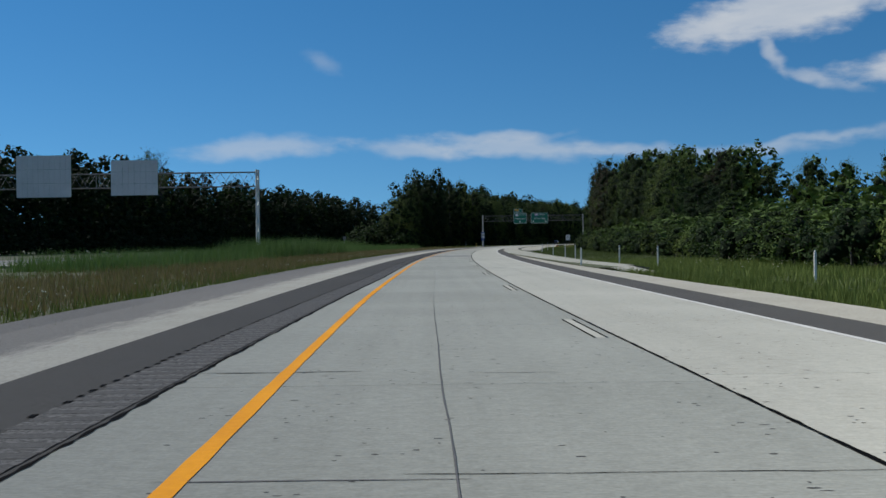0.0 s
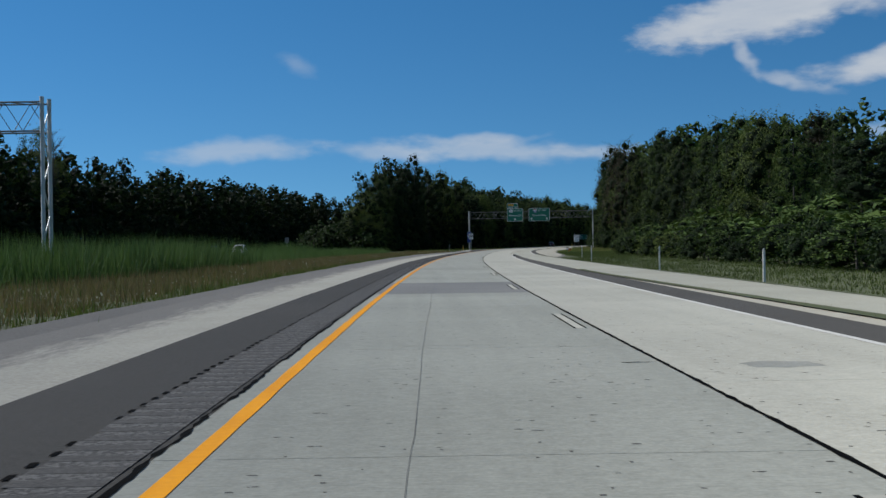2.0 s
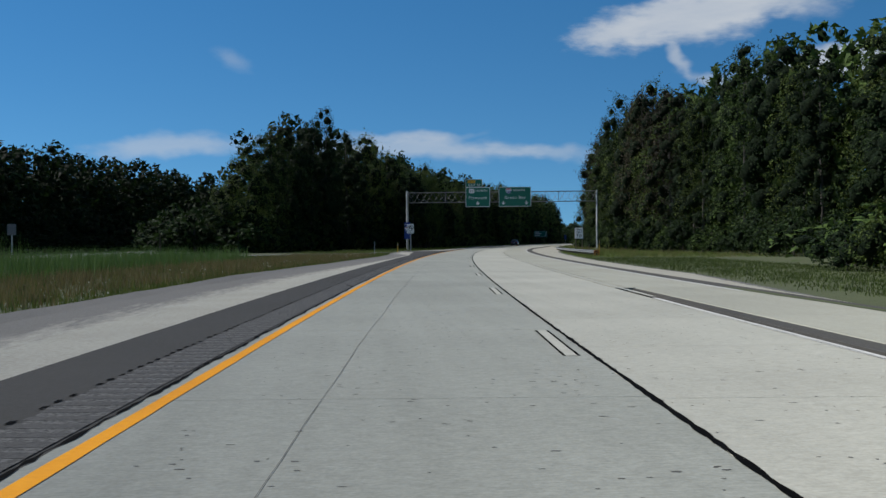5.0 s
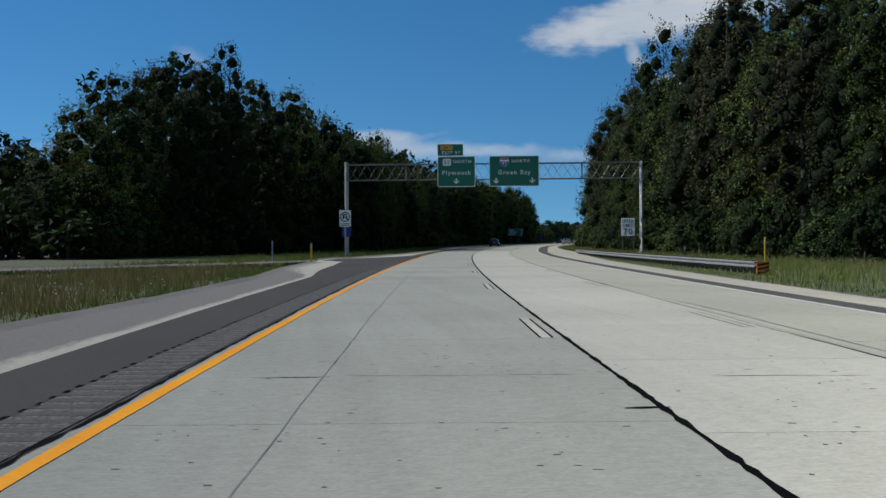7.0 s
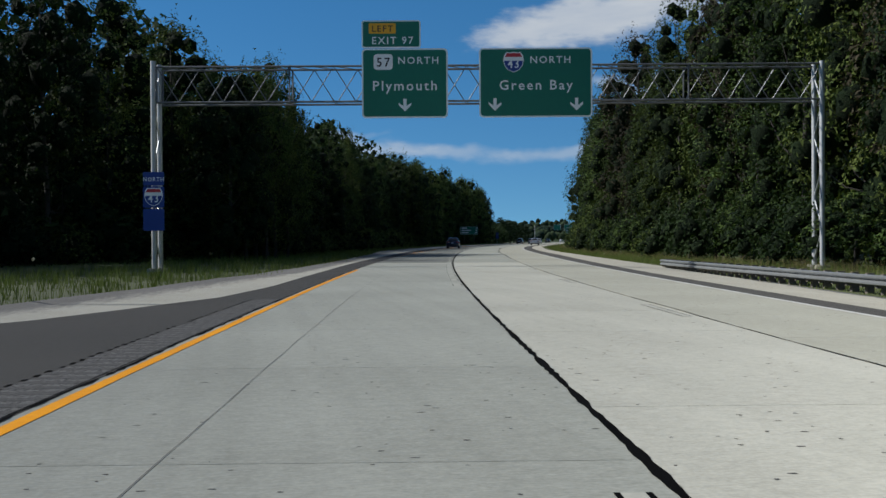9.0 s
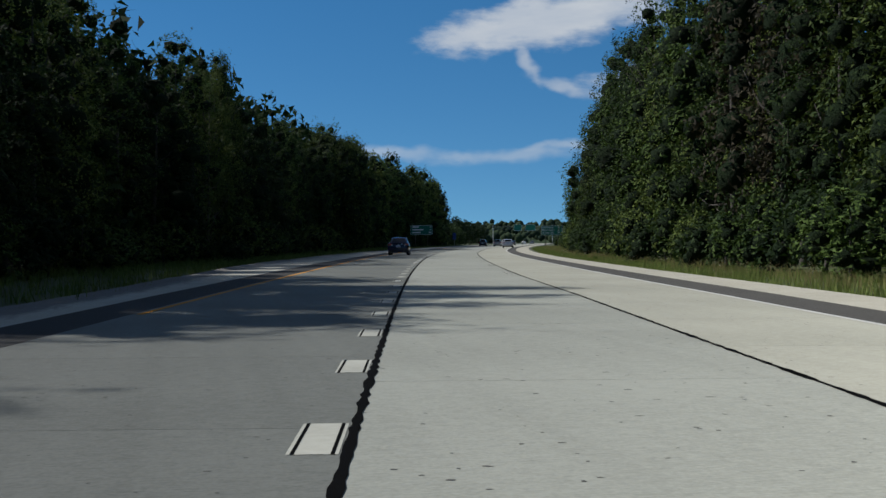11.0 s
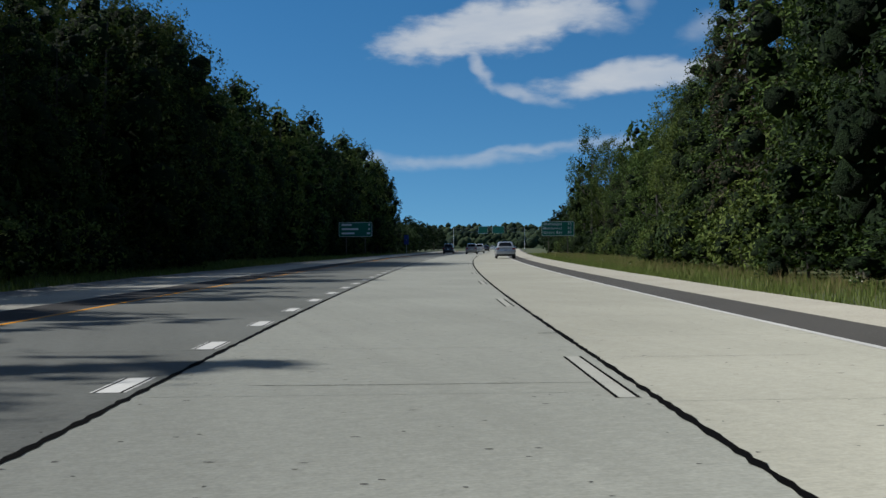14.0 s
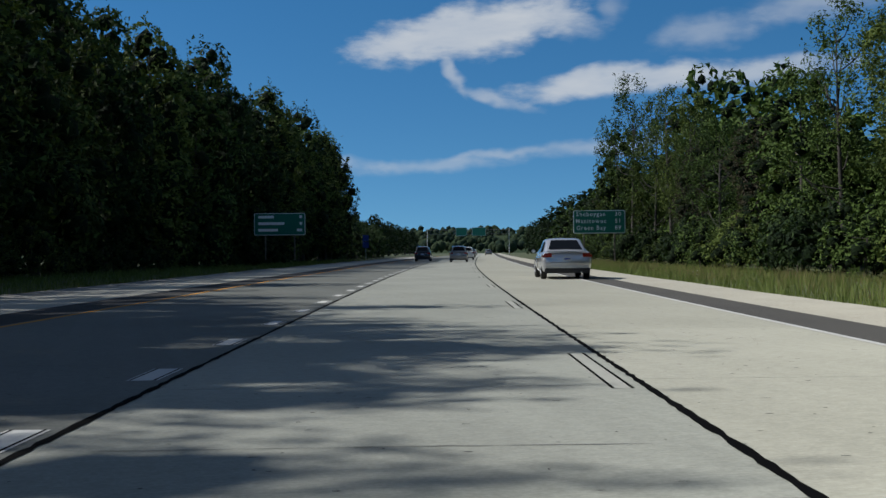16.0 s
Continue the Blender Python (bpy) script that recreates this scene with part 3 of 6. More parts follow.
def verge_material():
    """Pale crushed concrete that breaks up in streaks into grey gravel towards the grass."""
    m = mat("pale_verge_breaking_into_gravel", (0.30, 0.288, 0.240), (0.41, 0.395, 0.335), 0.95, big=0.6, fine=30, bump=0.6, grain=(24, 0.9))
    nt, L = m.node_tree, m.node_tree.links.new
    b = nt.nodes["Principled BSDF"]
    pale = b.inputs["Base Color"].links[0].from_socket
    at_ = nt.nodes.new("ShaderNodeAttribute")
    at_.attribute_name = "across"
    co = nt.nodes.new("ShaderNodeTexCoord")
    total = at_.outputs["Fac"]
    for scale, amp, stretch in ((1.0, 0.55, (3.5, 0.5, 1)), (1.0, 0.45, (11, 2.2, 1)), (26.0, 0.35, (1, 1, 1))):
        mp = nt.nodes.new("ShaderNodeMapping")
        mp.inputs["Rotation"].default_value, mp.inputs["Scale"].default_value = (0, 0, radians(4)), stretch
        L(co.outputs["Object"], mp.inputs["Vector"])
        t = nt.nodes.new("ShaderNodeTexNoise")
        t.inputs["Scale"].default_value, t.inputs["Detail"].default_value = scale, 5.0
        L(mp.outputs[0], t.inputs["Vector"])
        k = nt.nodes.new("ShaderNodeMath")
        k.operation = "MULTIPLY_ADD"
        k.inputs[1].default_value = amp
        L(t.outputs[0], k.inputs[0])
        L(total, k.inputs[2])
        total = k.outputs[0]
    r = nt.nodes.new("ShaderNodeMapRange")
    r.inputs["From Min"].default_value, r.inputs["From Max"].default_value = 1.12, 1.44
    L(total, r.inputs["Value"])
    g = nt.nodes.new("ShaderNodeTexNoise")
    g.inputs["Scale"].default_value, g.inputs["Detail"].default_value = 22.0, 4.0
    L(co.outputs["Object"], g.inputs["Vector"])
    dark = nt.nodes.new("ShaderNodeMix")
    dark.data_type = "RGBA"
    dark.inputs["A"].default_value, dark.inputs["B"].default_value = (0.060, 0.056, 0.050, 1), (0.205, 0.195, 0.178, 1)
    L(g.outputs[0], dark.inputs["Factor"])
    mix = nt.nodes.new("ShaderNodeMix")
    mix.data_type = "RGBA"
    L(r.outputs[0], mix.inputs["Factor"])
    L(pale, mix.inputs["A"])
    L(dark.outputs["Result"], mix.inputs["B"])
    L(mix.outputs["Result"], b.inputs["Base Color"])
    return m


def sloping_verge():
    rng = np.random.default_rng(33)
    ss = np.arange(150, 345.1, 0.5)
    v = []
    for s in ss:
        a, k = asph_r(s) - 0.05, fall(s)
        c = a + 0.25 + (conc_g(s) - a - 0.25) * min(1.0, max(0.0, (s - 152) / 40))
        for w, dz in ((0, 0.0), (0.35, 0.2), (0.7, 0.62), (1.0, 1.0)):
            v.append(P(s, a + (c - a) * w + (rng.normal(0, 0.03) if w == 1 else 0), -0.02 - 0.27 * k * dz))
        v.append(P(s, c + 0.9, -0.36))
    n = len(ss)
    f = [(i * 5 + j, i * 5 + j + 1, i * 5 + j + 6, i * 5 + j + 5) for i in range(n - 1) for j in range(4)]
    mesh_ob("pale_verge_slope", v, f, [M["verge_concrete"], M["gravel"]], verge, slots=[int(j == 3) for i in range(n - 1) for j in range(4)])


def median_verge():
    rows = 9
    rng = np.random.default_rng(31)
    ss = np.arange(-60, 720.1, 0.5)
    lip = np.convolve(rng.normal(0, 1, len(ss) + 10), np.ones(11) / 11, "valid")
    v, f, across = [], [], []
    for i, s in enumerate(ss):
        a, p, g = asph_out(s) + 0.05, pale_out(s), grass_l(s) - 0.35
        for j in range(rows):
            w = j / (rows - 1)
            lat = a + (g - a) * w
            edge = (a - lat) / max(0.3, a - (p + 0.22 * (a - p)))
            lat += 0.16 * lip[i] * w
            v.append(P(s, lat, -0.022 - 0.02 * w + (0.05 + 0.05 * lip[i] if j == rows - 2 else -0.22 if j == rows - 1 else 0)))
            across.append(min(1.6, edge * 0.62))
    f = [(i * rows + j, i * rows + j + 1, (i + 1) * rows + j + 1, (i + 1) * rows + j) for i in range(len(ss) - 1) for j in range(rows - 1)]
    ob = mesh_ob("median_verge", v, f, verge_material(), verge)
    ob.data.attributes.new("across", "FLOAT", "POINT").data.foreach_set("value", across)


median_verge()
band("pale_verge_right", 345, 1000, lambda s: asph_r(s) - 0.05, conc_r, -0.02, M["verge_concrete"], 0.5, verge, 0.2, 0.03, 3, -0.02)
sloping_verge()
band("gravel_verge_right", 344.5, 1000, lambda s: conc_r(s) - 0.1, lambda s: conc_r(s) + 0.7, -0.16, M["gravel"], 0.5, verge, 0.2, 0.1, 2, -0.03)
band("pale_verge_gore", -60, 100, 3.35, table([(-60, 4.75), (25, 4.7), (58, 4.1), (100, 3.5)]), -0.02, M["verge_concrete"], 0.5, verge, 0.2, 0.03, 2, -0.02)
ramp_in = table([(-60, 17), (-20, 11.5), (10, 8.0), (30, 6.3), (47, 5.2), (58, 4.5), (75, 4.1), (96, 3.55), (172, 2.92)])
ramp_out = table([(-60, 21), (-20, 15), (10, 10.6), (30, 8.2), (47, 6.6), (61, 6.0), (90, 5.9), (122, 5.6), (172, 4.85)])
band("gravel_verge_ramp", 50, 165, lambda s: ramp_out(s) + 0.2, lambda s: ramp_out(s) + 1.1, -0.15, M["gravel"], 1, verge, 0.2, 0.06, 2, -0.03)
band("pale_verge_ramp", 50, 165, lambda s: ramp_out(s) - 0.05, lambda s: ramp_out(s) + 0.35, -0.02, M["verge_concrete"], 1, verge, 0.1, 0.02)
weeds = tagged(empty("weed_strip"), "narrow strips of weeds and soil along the slip road", "verge", kind="structure")
gore_out = table([(-60, 4.75), (25, 4.7), (58, 4.1), (100, 3.5)])
band("soil_strip", 44, 104, lambda s: min(gore_out(s), ramp_in(s) - 0.16) - 0.03, lambda s: ramp_in(s) + 0.05, 0.006, M["ground"], 0.5, weeds, 0.0, 0.02)
band("soil_strip", 50, 172, lambda s: ramp_out(s) - 0.03, lambda s: ramp_out(s) + 0.16, 0.006, M["ground"], 0.5, weeds, 0.0, 0.02)


def rumble_strip():
    """Milled grooves across the shoulder: pale ground bars and dark lands, with ragged outer ends."""
    rng = np.random.default_rng(19)
    v, f, sl = [], [], []
    for s in np.arange(-20, 285, 0.30):
        a0, b = left_in(s) - 0.52, left_in(s) - 0.06
        for s0, s1, z, k in ((0, 0.15, -0.0075, 0), (0.15, 0.30, -0.006, 1)):
            a = a0 + rng.normal(0, 0.015)
            n0 = len(v)
            v += [P(s + s0, a, z), P(s + s0, b, z), P(s + s1, b, z), P(s + s1, a, z), P(s + s1, a, -0.006), P(s + s1, b, -0.006)]
            f += [(n0, n0 + 1, n0 + 2, n0 + 3), (n0 + 3, n0 + 2, n0 + 5, n0 + 4)]
            sl += [k, k]
    mesh_ob("rumble_strip", v, f, [M["rumble"], M["land"]], shoulder, "milled rumble strip", slots=sl)
    v, f = [], []
    for s in np.arange(-20, 285, 0.30):
        a, w = left_in(s) - 0.555 + rng.normal(0, 0.008), rng.uniform(0.020, 0.038)
        if rng.random() < 0.12:
            continue
        k = len(v)
        v += [P(s, a - w * 0.4, -0.006), P(s + 0.02, a + w, -0.006), P(s + 0.15, a + w * 0.7, -0.006), P(s + 0.13, a - w * 0.6, -0.006)]
        f.append((k, k + 1, k + 2, k + 3))
    mesh_ob("milling_marks", v, f, M["tar"], shoulder)


def ribbon(name, s0, s1, off, width, material, z=0.004, step=0.5, wob=0.012, wvar=0.3, parent=None, seed=1):
    rng = np.random.default_rng(seed)
    ss = np.arange(s0, s1, step)
    w1, w2 = np.cumsum(rng.normal(0, 0.5, len(ss))), rng.normal(0, 1, len(ss))
    w1 -= np.convolve(w1, np.ones(25) / 25, "same")
    v = []
    for s, a, b in zip(ss, w1, w2):
        o = (off(s) if callable(off) else off) + a * wob
        w = (width(s) if callable(width) else width) * (1 + wvar * np.clip(b, -1.5, 1.5) * 0.5) / 2
        v += [P(s, o - w, z), P(s, o + w, z)]
    f = [(2 * k, 2 * k + 1, 2 * k + 3, 2 * k + 2) for k in range(len(ss) - 1)]
    return mesh_ob(name, v, f, material, parent)


rumble_strip()
joints = band("joint_bed", -60, 1000, lambda s: left_in(s) + 0.01, lambda s: edge_r(s) if s > 172 else bc_at(s) + 0.15, -0.07, M["joint"], 2, road)
band("ramp_bed", 52, 172, ramp_in, ramp_out, -0.07, M["joint"], 2, road)
marks = tagged(empty("road_markings"), "painted lane lines, worn white dashes with black edges", "road markings", kind="structure")
ribbon("seam", -30, 760, seam_at, table([(0, 0.03), (40, 0.04), (110, 0.045), (200, 0.048), (340, 0.062), (700, 0.06)]), M["tar"], step=0.14, wob=0.0018, wvar=0.6, parent=marks, seed=3)
ribbon("seam", 150, 236, lambda s: bc_at(s) - 0.01, 0.014, M["tar"], parent=marks, seed=4)
ribbon("seam", 168, 234, lambda s: bc_at(s) + 0.25 - max(0, s - 222) * 0.02, 0.012, M["tar"], parent=marks, seed=14)
ribbon("edge_line", 168, 232, lambda s: bc_at(s) + 0.12, 0.10, M["worn"], wob=0.002, wvar=0.3, parent=marks, seed=15)
ribbon("seam", 235, 330, bc_at, 0.022, M["tar"], parent=marks, seed=16)
ribbon("seam", 329.5, 760, bc_at, 0.06, M["tar"], step=0.14, wob=0.0018, wvar=0.6, parent=marks, seed=5)
ribbon("seam", -20, 300, table([(0, -1.98), (16, -1.94), (33, -1.87), (60, -2.06), (110, -2.12), (210, -2.25), (300, -2.3)]), table([(0, 0.012), (14, 0.010), (22, 0.003), (110, 0.003), (200, 0.005)]), M["crack"], parent=marks, wob=0.008, seed=6)
ribbon("seam", -30, 175, lambda s: left_in(s) + 0.01, 0.030, M["tar"], step=0.12, parent=marks, wob=0.012, wvar=1.1, seed=7)
ribbon("seam", 176, 330, lambda s: left_in(s) + 0.01, 0.03, M["tar"], step=0.15, parent=marks, wob=0.012, wvar=1.0, seed=8)
ribbon("yellow_line", -40, 306, yellow_at, 0.108, M["yellow"], wob=0.002, wvar=0.10, parent=marks, seed=9)
ribbon("yellow_line", 340, 720, yellow_at, 0.10, M["yellow"], wob=0.002, wvar=0.10, parent=marks, seed=10)
ribbon("edge_line", -40, 168, lambda s: bc_at(s) + 0.02, 0.10, M["white"], wob=0.002, wvar=0.12, parent=marks, seed=11)
ribbon("edge_line", 170, 900, lambda s: edge_r(s) - 0.06, 0.10, M["white"], wob=0.002, wvar=0.12, parent=marks, seed=12)
ribbon("edge_line", 120, 168, lambda s: bc_at(s) + 0.20, 0.015, M["crack"], wob=0.004, parent=marks, seed=13)


def dash(s0, s1, off, w, white, bar=0.028, inset=0.0):
    """A painted dash with a black contrast bar on either side."""
    n = max(2, int((s1 - s0) / 0.5) + 1)
    ss = np.linspace(s0, s1, n)
    for name, a, b, m, z in (("dash", off - w / 2, off + w / 2, white, 0.003), ("contrast_bar", off - w / 2 - bar + inset, off - w / 2 + inset, M["tar"], 0.0045), ("contrast_bar", off + w / 2 - inset, off + w / 2 + bar - inset, M["tar"], 0.0045)):
        e = 0.25 if name == "contrast_bar" and (s1 - s0) > 2 else 0.0
        v = []
        for s in ss:
            v += [P(s, a, z), P(s, b, z)]
        mesh_ob(name, v, [(2 * k, 2 * k + 1, 2 * k + 3, 2 * k + 2) for k in range(n - 1)], m, marks)


for k in range(22):
    far = 15.0 + 12.1 * k
    if far < 280:
        dash(far - 2.9, far, -0.195, 0.105, M["worn"])
s_ = 290.5
while s_ < 560:
    dash(s_, s_ + 0.95, seam_at(s_) - (0.17 if s_ < 352 else 0.235), 0.26, M["white"] if s_ > 380 else M["worn"], 0.02, 0.04)
    s_ += 3.49 if s_ < 375 else 3.52
for k in range(-1, 26):
    far = 374.6 + 11.92 * k
    dash(far - 2.9, far, bc_at(far) - 0.21, 0.12, M["worn"])
for k in range(8):
    far = 222.0 + 12.1 * k
    dash(far - 2.9, far, bc_at(far) - 0.2, 0.12, M["worn"], 0.012)


def cross_seam(s, a, b, w, material, blob=0.0, seed=0):
    """A sealed joint or crack across a lane from offset a to b, with a blot of tar at one end."""
    rng = np.random.default_rng(seed + 300)
    n = max(3, int(abs(b - a) / 0.15))
    v = []
    walk_ = np.cumsum(rng.normal(0, 0.006, n + 1))
    for i in range(n + 1):
        o = a + (b - a) * i / n
        h = w * rng.uniform(0.5, 1.3) / 2 * (1 + blob * 8 * math.exp(-((i / n) * 9) ** 2)) * (0.3 if i in (0, n) else 1)
        v += [P(s + walk_[i] - h, o, 0.0032), P(s + walk_[i] + h, o, 0.0032)]
    mesh_ob("joint_seal", v, [(2 * i, 2 * i + 2, 2 * i + 3, 2 * i + 1) for i in range(n)], material, marks)


for i, (s, a, b, w, m, bl) in enumerate((
        (5.0, -3.3, -1.9, 0.02, "crack", 0), (5.1, -2.2, 1.9, 0.011, "tar", 0), (9.2, -3.9, -2.6, 0.03, "tar", 0), (9.0, -1.7, -1.0, 0.016, "crack", 0), (16.6, -2.9, -2.1, 0.015, "crack", 0),
        (51.0, -2.9, -0.25, 0.02, "tar", 0), (49.2, -1.95, -0.25, 0.03, "tar", 0.6), (83.2, -3.0, -0.1, 0.02, "crack", 0), (89.0, -3.0, -0.2, 0.014, "crack", 0), (108.6, -2.9, 2.2, 0.008, "crack", 0), (108.6, -1.7, -1.1, 0.013, "tar", 0), (113.4, -2.3, 1.0, 0.010, "crack", 0), (93.4, -3.0, 2.4, 0.018, "tar", 0), (68.6, -0.35, -0.05, 0.04, "tar", 0.15), (70.5, -2.4, -1.4, 0.012, "crack", 0), (39.0, -1.6, -0.4, 0.014, "crack", 0), (40.5, 0.4, 0.9, 0.014, "crack", 0), (38.0, 1.0, 2.2, 0.012, "tar", 0), (462.0, -3.0, 0.0, 0.012, "crack", 0),
        (119.0, -0.2, 0.05, 0.05, "tar", 0), (214.4, -2.8, -2.2, 0.03, "tar", 0), (214.5, -2.1, -0.3, 0.012, "crack", 0), (214.3, 0.7, 1.9, 0.015, "tar", 0), (212.7, -0.24, 0.05, 0.07, "tar", 0.1), (99.0, -0.16, 0.12, 0.06, "tar", 0.15), (258.4, -2.7, -1.8, 0.018, "tar", 0), (262.5, -0.7, -0.2, 0.016, "tar", 0),
        (262.0, -0.25, 0.05, 0.07, "tar", 0.1), (376.3, 0.1, 2.6, 0.014, "crack", 0), (378.4, 0.2, 0.8, 0.02, "tar", 0), (380.9, 2.6, 3.3, 0.02, "tar", 0.1), (392.6, 0.4, 2.1, 0.016, "tar", 0), (392.7, 2.4, 3.7, 0.016, "tar", 0), (407.0, 0.5, 1.6, 0.014, "crack", 0),
        (420.3, 0.8, 3.6, 0.014, "tar", 0), (422.2, 3.9, 5.9, 0.012, "crack", 0), (425.2, 3.5, 3.75, 0.06, "tar", 0.1), (447.0, 3.6, 3.95, 0.05, "tar", 0.2), (449.3, 1.2, 3.4, 0.012, "crack", 0), (452.0, 0.3, 3.3, 0.014, "crack", 0), (462.4, 0.3, 3.7, 0.02, "crack", 0), (476.5, 0.5, 3.6, 0.012, "crack", 0))):
    cross_seam(s, a, b, w, M[m], bl, i)


def pits():
    """Small spalls and pits worn into the concrete."""
    rng = np.random.default_rng(23)
    v, f = [], []
    for k in range(19000):
        s = rng.uniform(0, 500)
        lat = rng.uniform(left_in(s) + 0.5, (edge_r(s) if s > 168 else bc_at(s)) - 0.2)
        a, b = rng.uniform(0.007, 0.021) * rng.uniform(0.6, 1.9), rng.uniform(0.006, 0.018)
        n0 = len(v)
        for t in range(5):
            w = 2 * math.pi * (t + rng.uniform(-0.4, 0.4)) / 5
            v.append(P(s + b * math.sin(w), lat + a * math.cos(w), 0.0015))
        f.append(tuple(range(n0, n0 + 5)))
    mesh_ob("surface_pits", v, f, M["pit"], road)["kind"] = "stuff"


pits()


def oil_stain(s, lat, a, b, seed):
    rng = np.random.default_rng(seed)
    v = [P(s + b * rng.uniform(0.7, 1.2) * math.sin(t), lat + a * rng.uniform(0.8, 1.2) * math.cos(t), 0.0012) for t in np.linspace(0, 6.0, 18)]
    mesh_ob("oil_stain", v, [tuple(range(18))], M["stain"], road)


for q_ in ((45.5, 0.62, 0.30, 0.5, 1), (68.3, 0.95, 0.34, 0.28, 2), (46.4, 0.2, 0.2, 0.25, 3)):
    oil_stain(*q_)


# ---- foliage ----
def raw_mesh(name, v, loops, sizes, materials, parent=None, slots=None):
    """A mesh from arrays: vertices, the corners of all faces in a row, and the faces' sizes."""
    me = bpy.data.meshes.new(name)
    v, loops, sizes = np.asarray(v, np.float32), np.asarray(loops, np.int32), np.asarray(sizes, np.int32)
    me.vertices.add(len(v))
    me.vertices.foreach_set("co", v.ravel())
    me.loops.add(len(loops))
    me.loops.foreach_set("vertex_index", loops)
    me.polygons.add(len(sizes))
    me.polygons.foreach_set("loop_start", np.concatenate([[0], np.cumsum(sizes)[:-1]]).astype(np.int32))
    for k in materials:
        me.materials.append(k)
    if slots is not None:
        me.polygons.foreach_set("material_index", np.asarray(slots, np.int32))
    me.update(calc_edges=True)
    ob = new(name, me)
    ob.parent = parent
    return ob


def leaves(blobs, n, size, rng, flat=0.5, loose=False):
    """n leaf sprays, a bent triangle each, on the outer skin of a heap of masses (centre, radius), with sprigs that stick out."""
    c = np.array([b[0] for b in blobs], float)
    r = np.array([b[1] for b in blobs], float)
    k = n if loose else int(n * 2.6)
    pick = rng.choice(len(blobs), k, p=(r ** 1.5) / (r ** 1.5).sum())
    d = rng.normal(size=(k, 3))
    d[:, 2] += 0.3
    d /= np.linalg.norm(d, axis=1)[:, None]
    rad = r[pick] * (rng.random(k) ** 0.5 * 1.15 if loose else np.clip(rng.normal(0.96, 0.10, k), 0.7, 1.3))
    p = c[pick] + d * rad[:, None]
    if not loose:
        near_ = np.full(k, 9.0)
        for q, rq in zip(c, r):
            near_ = np.minimum(near_, np.linalg.norm(p - q, axis=1) / rq)
        keep = np.argsort(-near_ + rng.normal(0, 0.03, k))[:n]
        p, d = p[keep], d[keep]
    m = n // 7
    root = rng.integers(0, n - m, m // 9 + 1)
    own = rng.integers(0, len(root), m)
    out = d[root] * 0.8 + np.array([0, 0, 0.7]) + rng.normal(0, 0.3, (len(root), 3))
    along = rng.random((m, 1)) * rng.uniform(0.3, 1.1, len(root))[own][:, None]
    p[n - m:] = p[root][own] + out[own] * along + rng.normal(0, 0.12, (m, 3))
    nrm = d + rng.normal(size=(n, 3)) * 0.6 + np.array([0, 0, flat])
    nrm /= np.linalg.norm(nrm, axis=1)[:, None]
    a = np.cross(nrm, rng.normal(size=(n, 3)))
    a /= np.linalg.norm(a, axis=1)[:, None] + 1e-9
    b = np.cross(nrm, a)
    s = size * rng.uniform(0.5, 1.4, (n, 1))
    return np.stack([p - a * s, p + b * s * rng.uniform(0.5, 0.9, (n, 1)) + a * s * 0.2, p + a * s - b * s * 0.3 - nrm * s * 0.3], 1).reshape(-1, 3)


_bm = bmesh.new()
bmesh.ops.create_icosphere(_bm, subdivisions=1, radius=1.0)
ICO_V = np.array([q.co for q in _bm.verts])
ICO_F = np.array([[q.index for q in t.verts] for t in _bm.faces])
_bm.free()


def core(blobs, rng, k=0.60):
    v, f = [], []
    for c, r in blobs:
        f.append(ICO_F + len(ICO_V) * len(v))
        v.append(np.array(c) + ICO_V * r * k * rng.uniform(0.7, 1.08, (len(ICO_V), 1)))
    return np.concatenate(v), np.concatenate(f)


def tube(points, radii, seg=6):
    v, f = [], []
    for i, (p, r) in enumerate(zip(points, radii)):
        p = Vector(p)
        q = Vector(points[min(i + 1, len(points) - 1)]) - Vector(points[max(i - 1, 0)])
        m = q.to_track_quat("Z", "Y").to_matrix()
        for j in range(seg):
            a = 2 * math.pi * j / seg
            v.append(tuple(p + m @ Vector((r * math.cos(a), r * math.sin(a), 0))))
    for i in range(len(points) - 1):
        for j in range(seg):
            f.append((i * seg + j, i * seg + (j + 1) % seg, (i + 1) * seg + (j + 1) % seg, (i + 1) * seg + j))
    f.append(tuple((len(points) - 1) * seg + j for j in range(seg)))
    return v, f


def crown_blobs(rng, height, spread, base, count, small=1.0):
    """Overlapping leaf masses heaped up round the trunk, large below and small at the rim and top."""
    blobs = []
    for i in range(count):
        t = ((i + rng.random()) / count) ** 0.9
        prof = math.sqrt(1.0 - ((t - 0.38) / 0.67) ** 2)
        a = 2.4 * i + rng.normal(0, 0.5)
        rad = spread * rng.uniform(0.22, 0.42) * (0.55 + 0.45 * prof) * small
        rr = max(0.0, spread * prof * rng.uniform(0.75, 1.12) - rad) * (1.0 if rng.random() < 0.8 else rng.random())
        z = base + rad * 0.5 + (height - base - 1.5 * rad) * t - (0.5 * rr * rr / spread if t > 0.7 else 0.0)
        blobs.append(((rr * math.cos(a), rr * math.sin(a), z), rad))
    return blobs


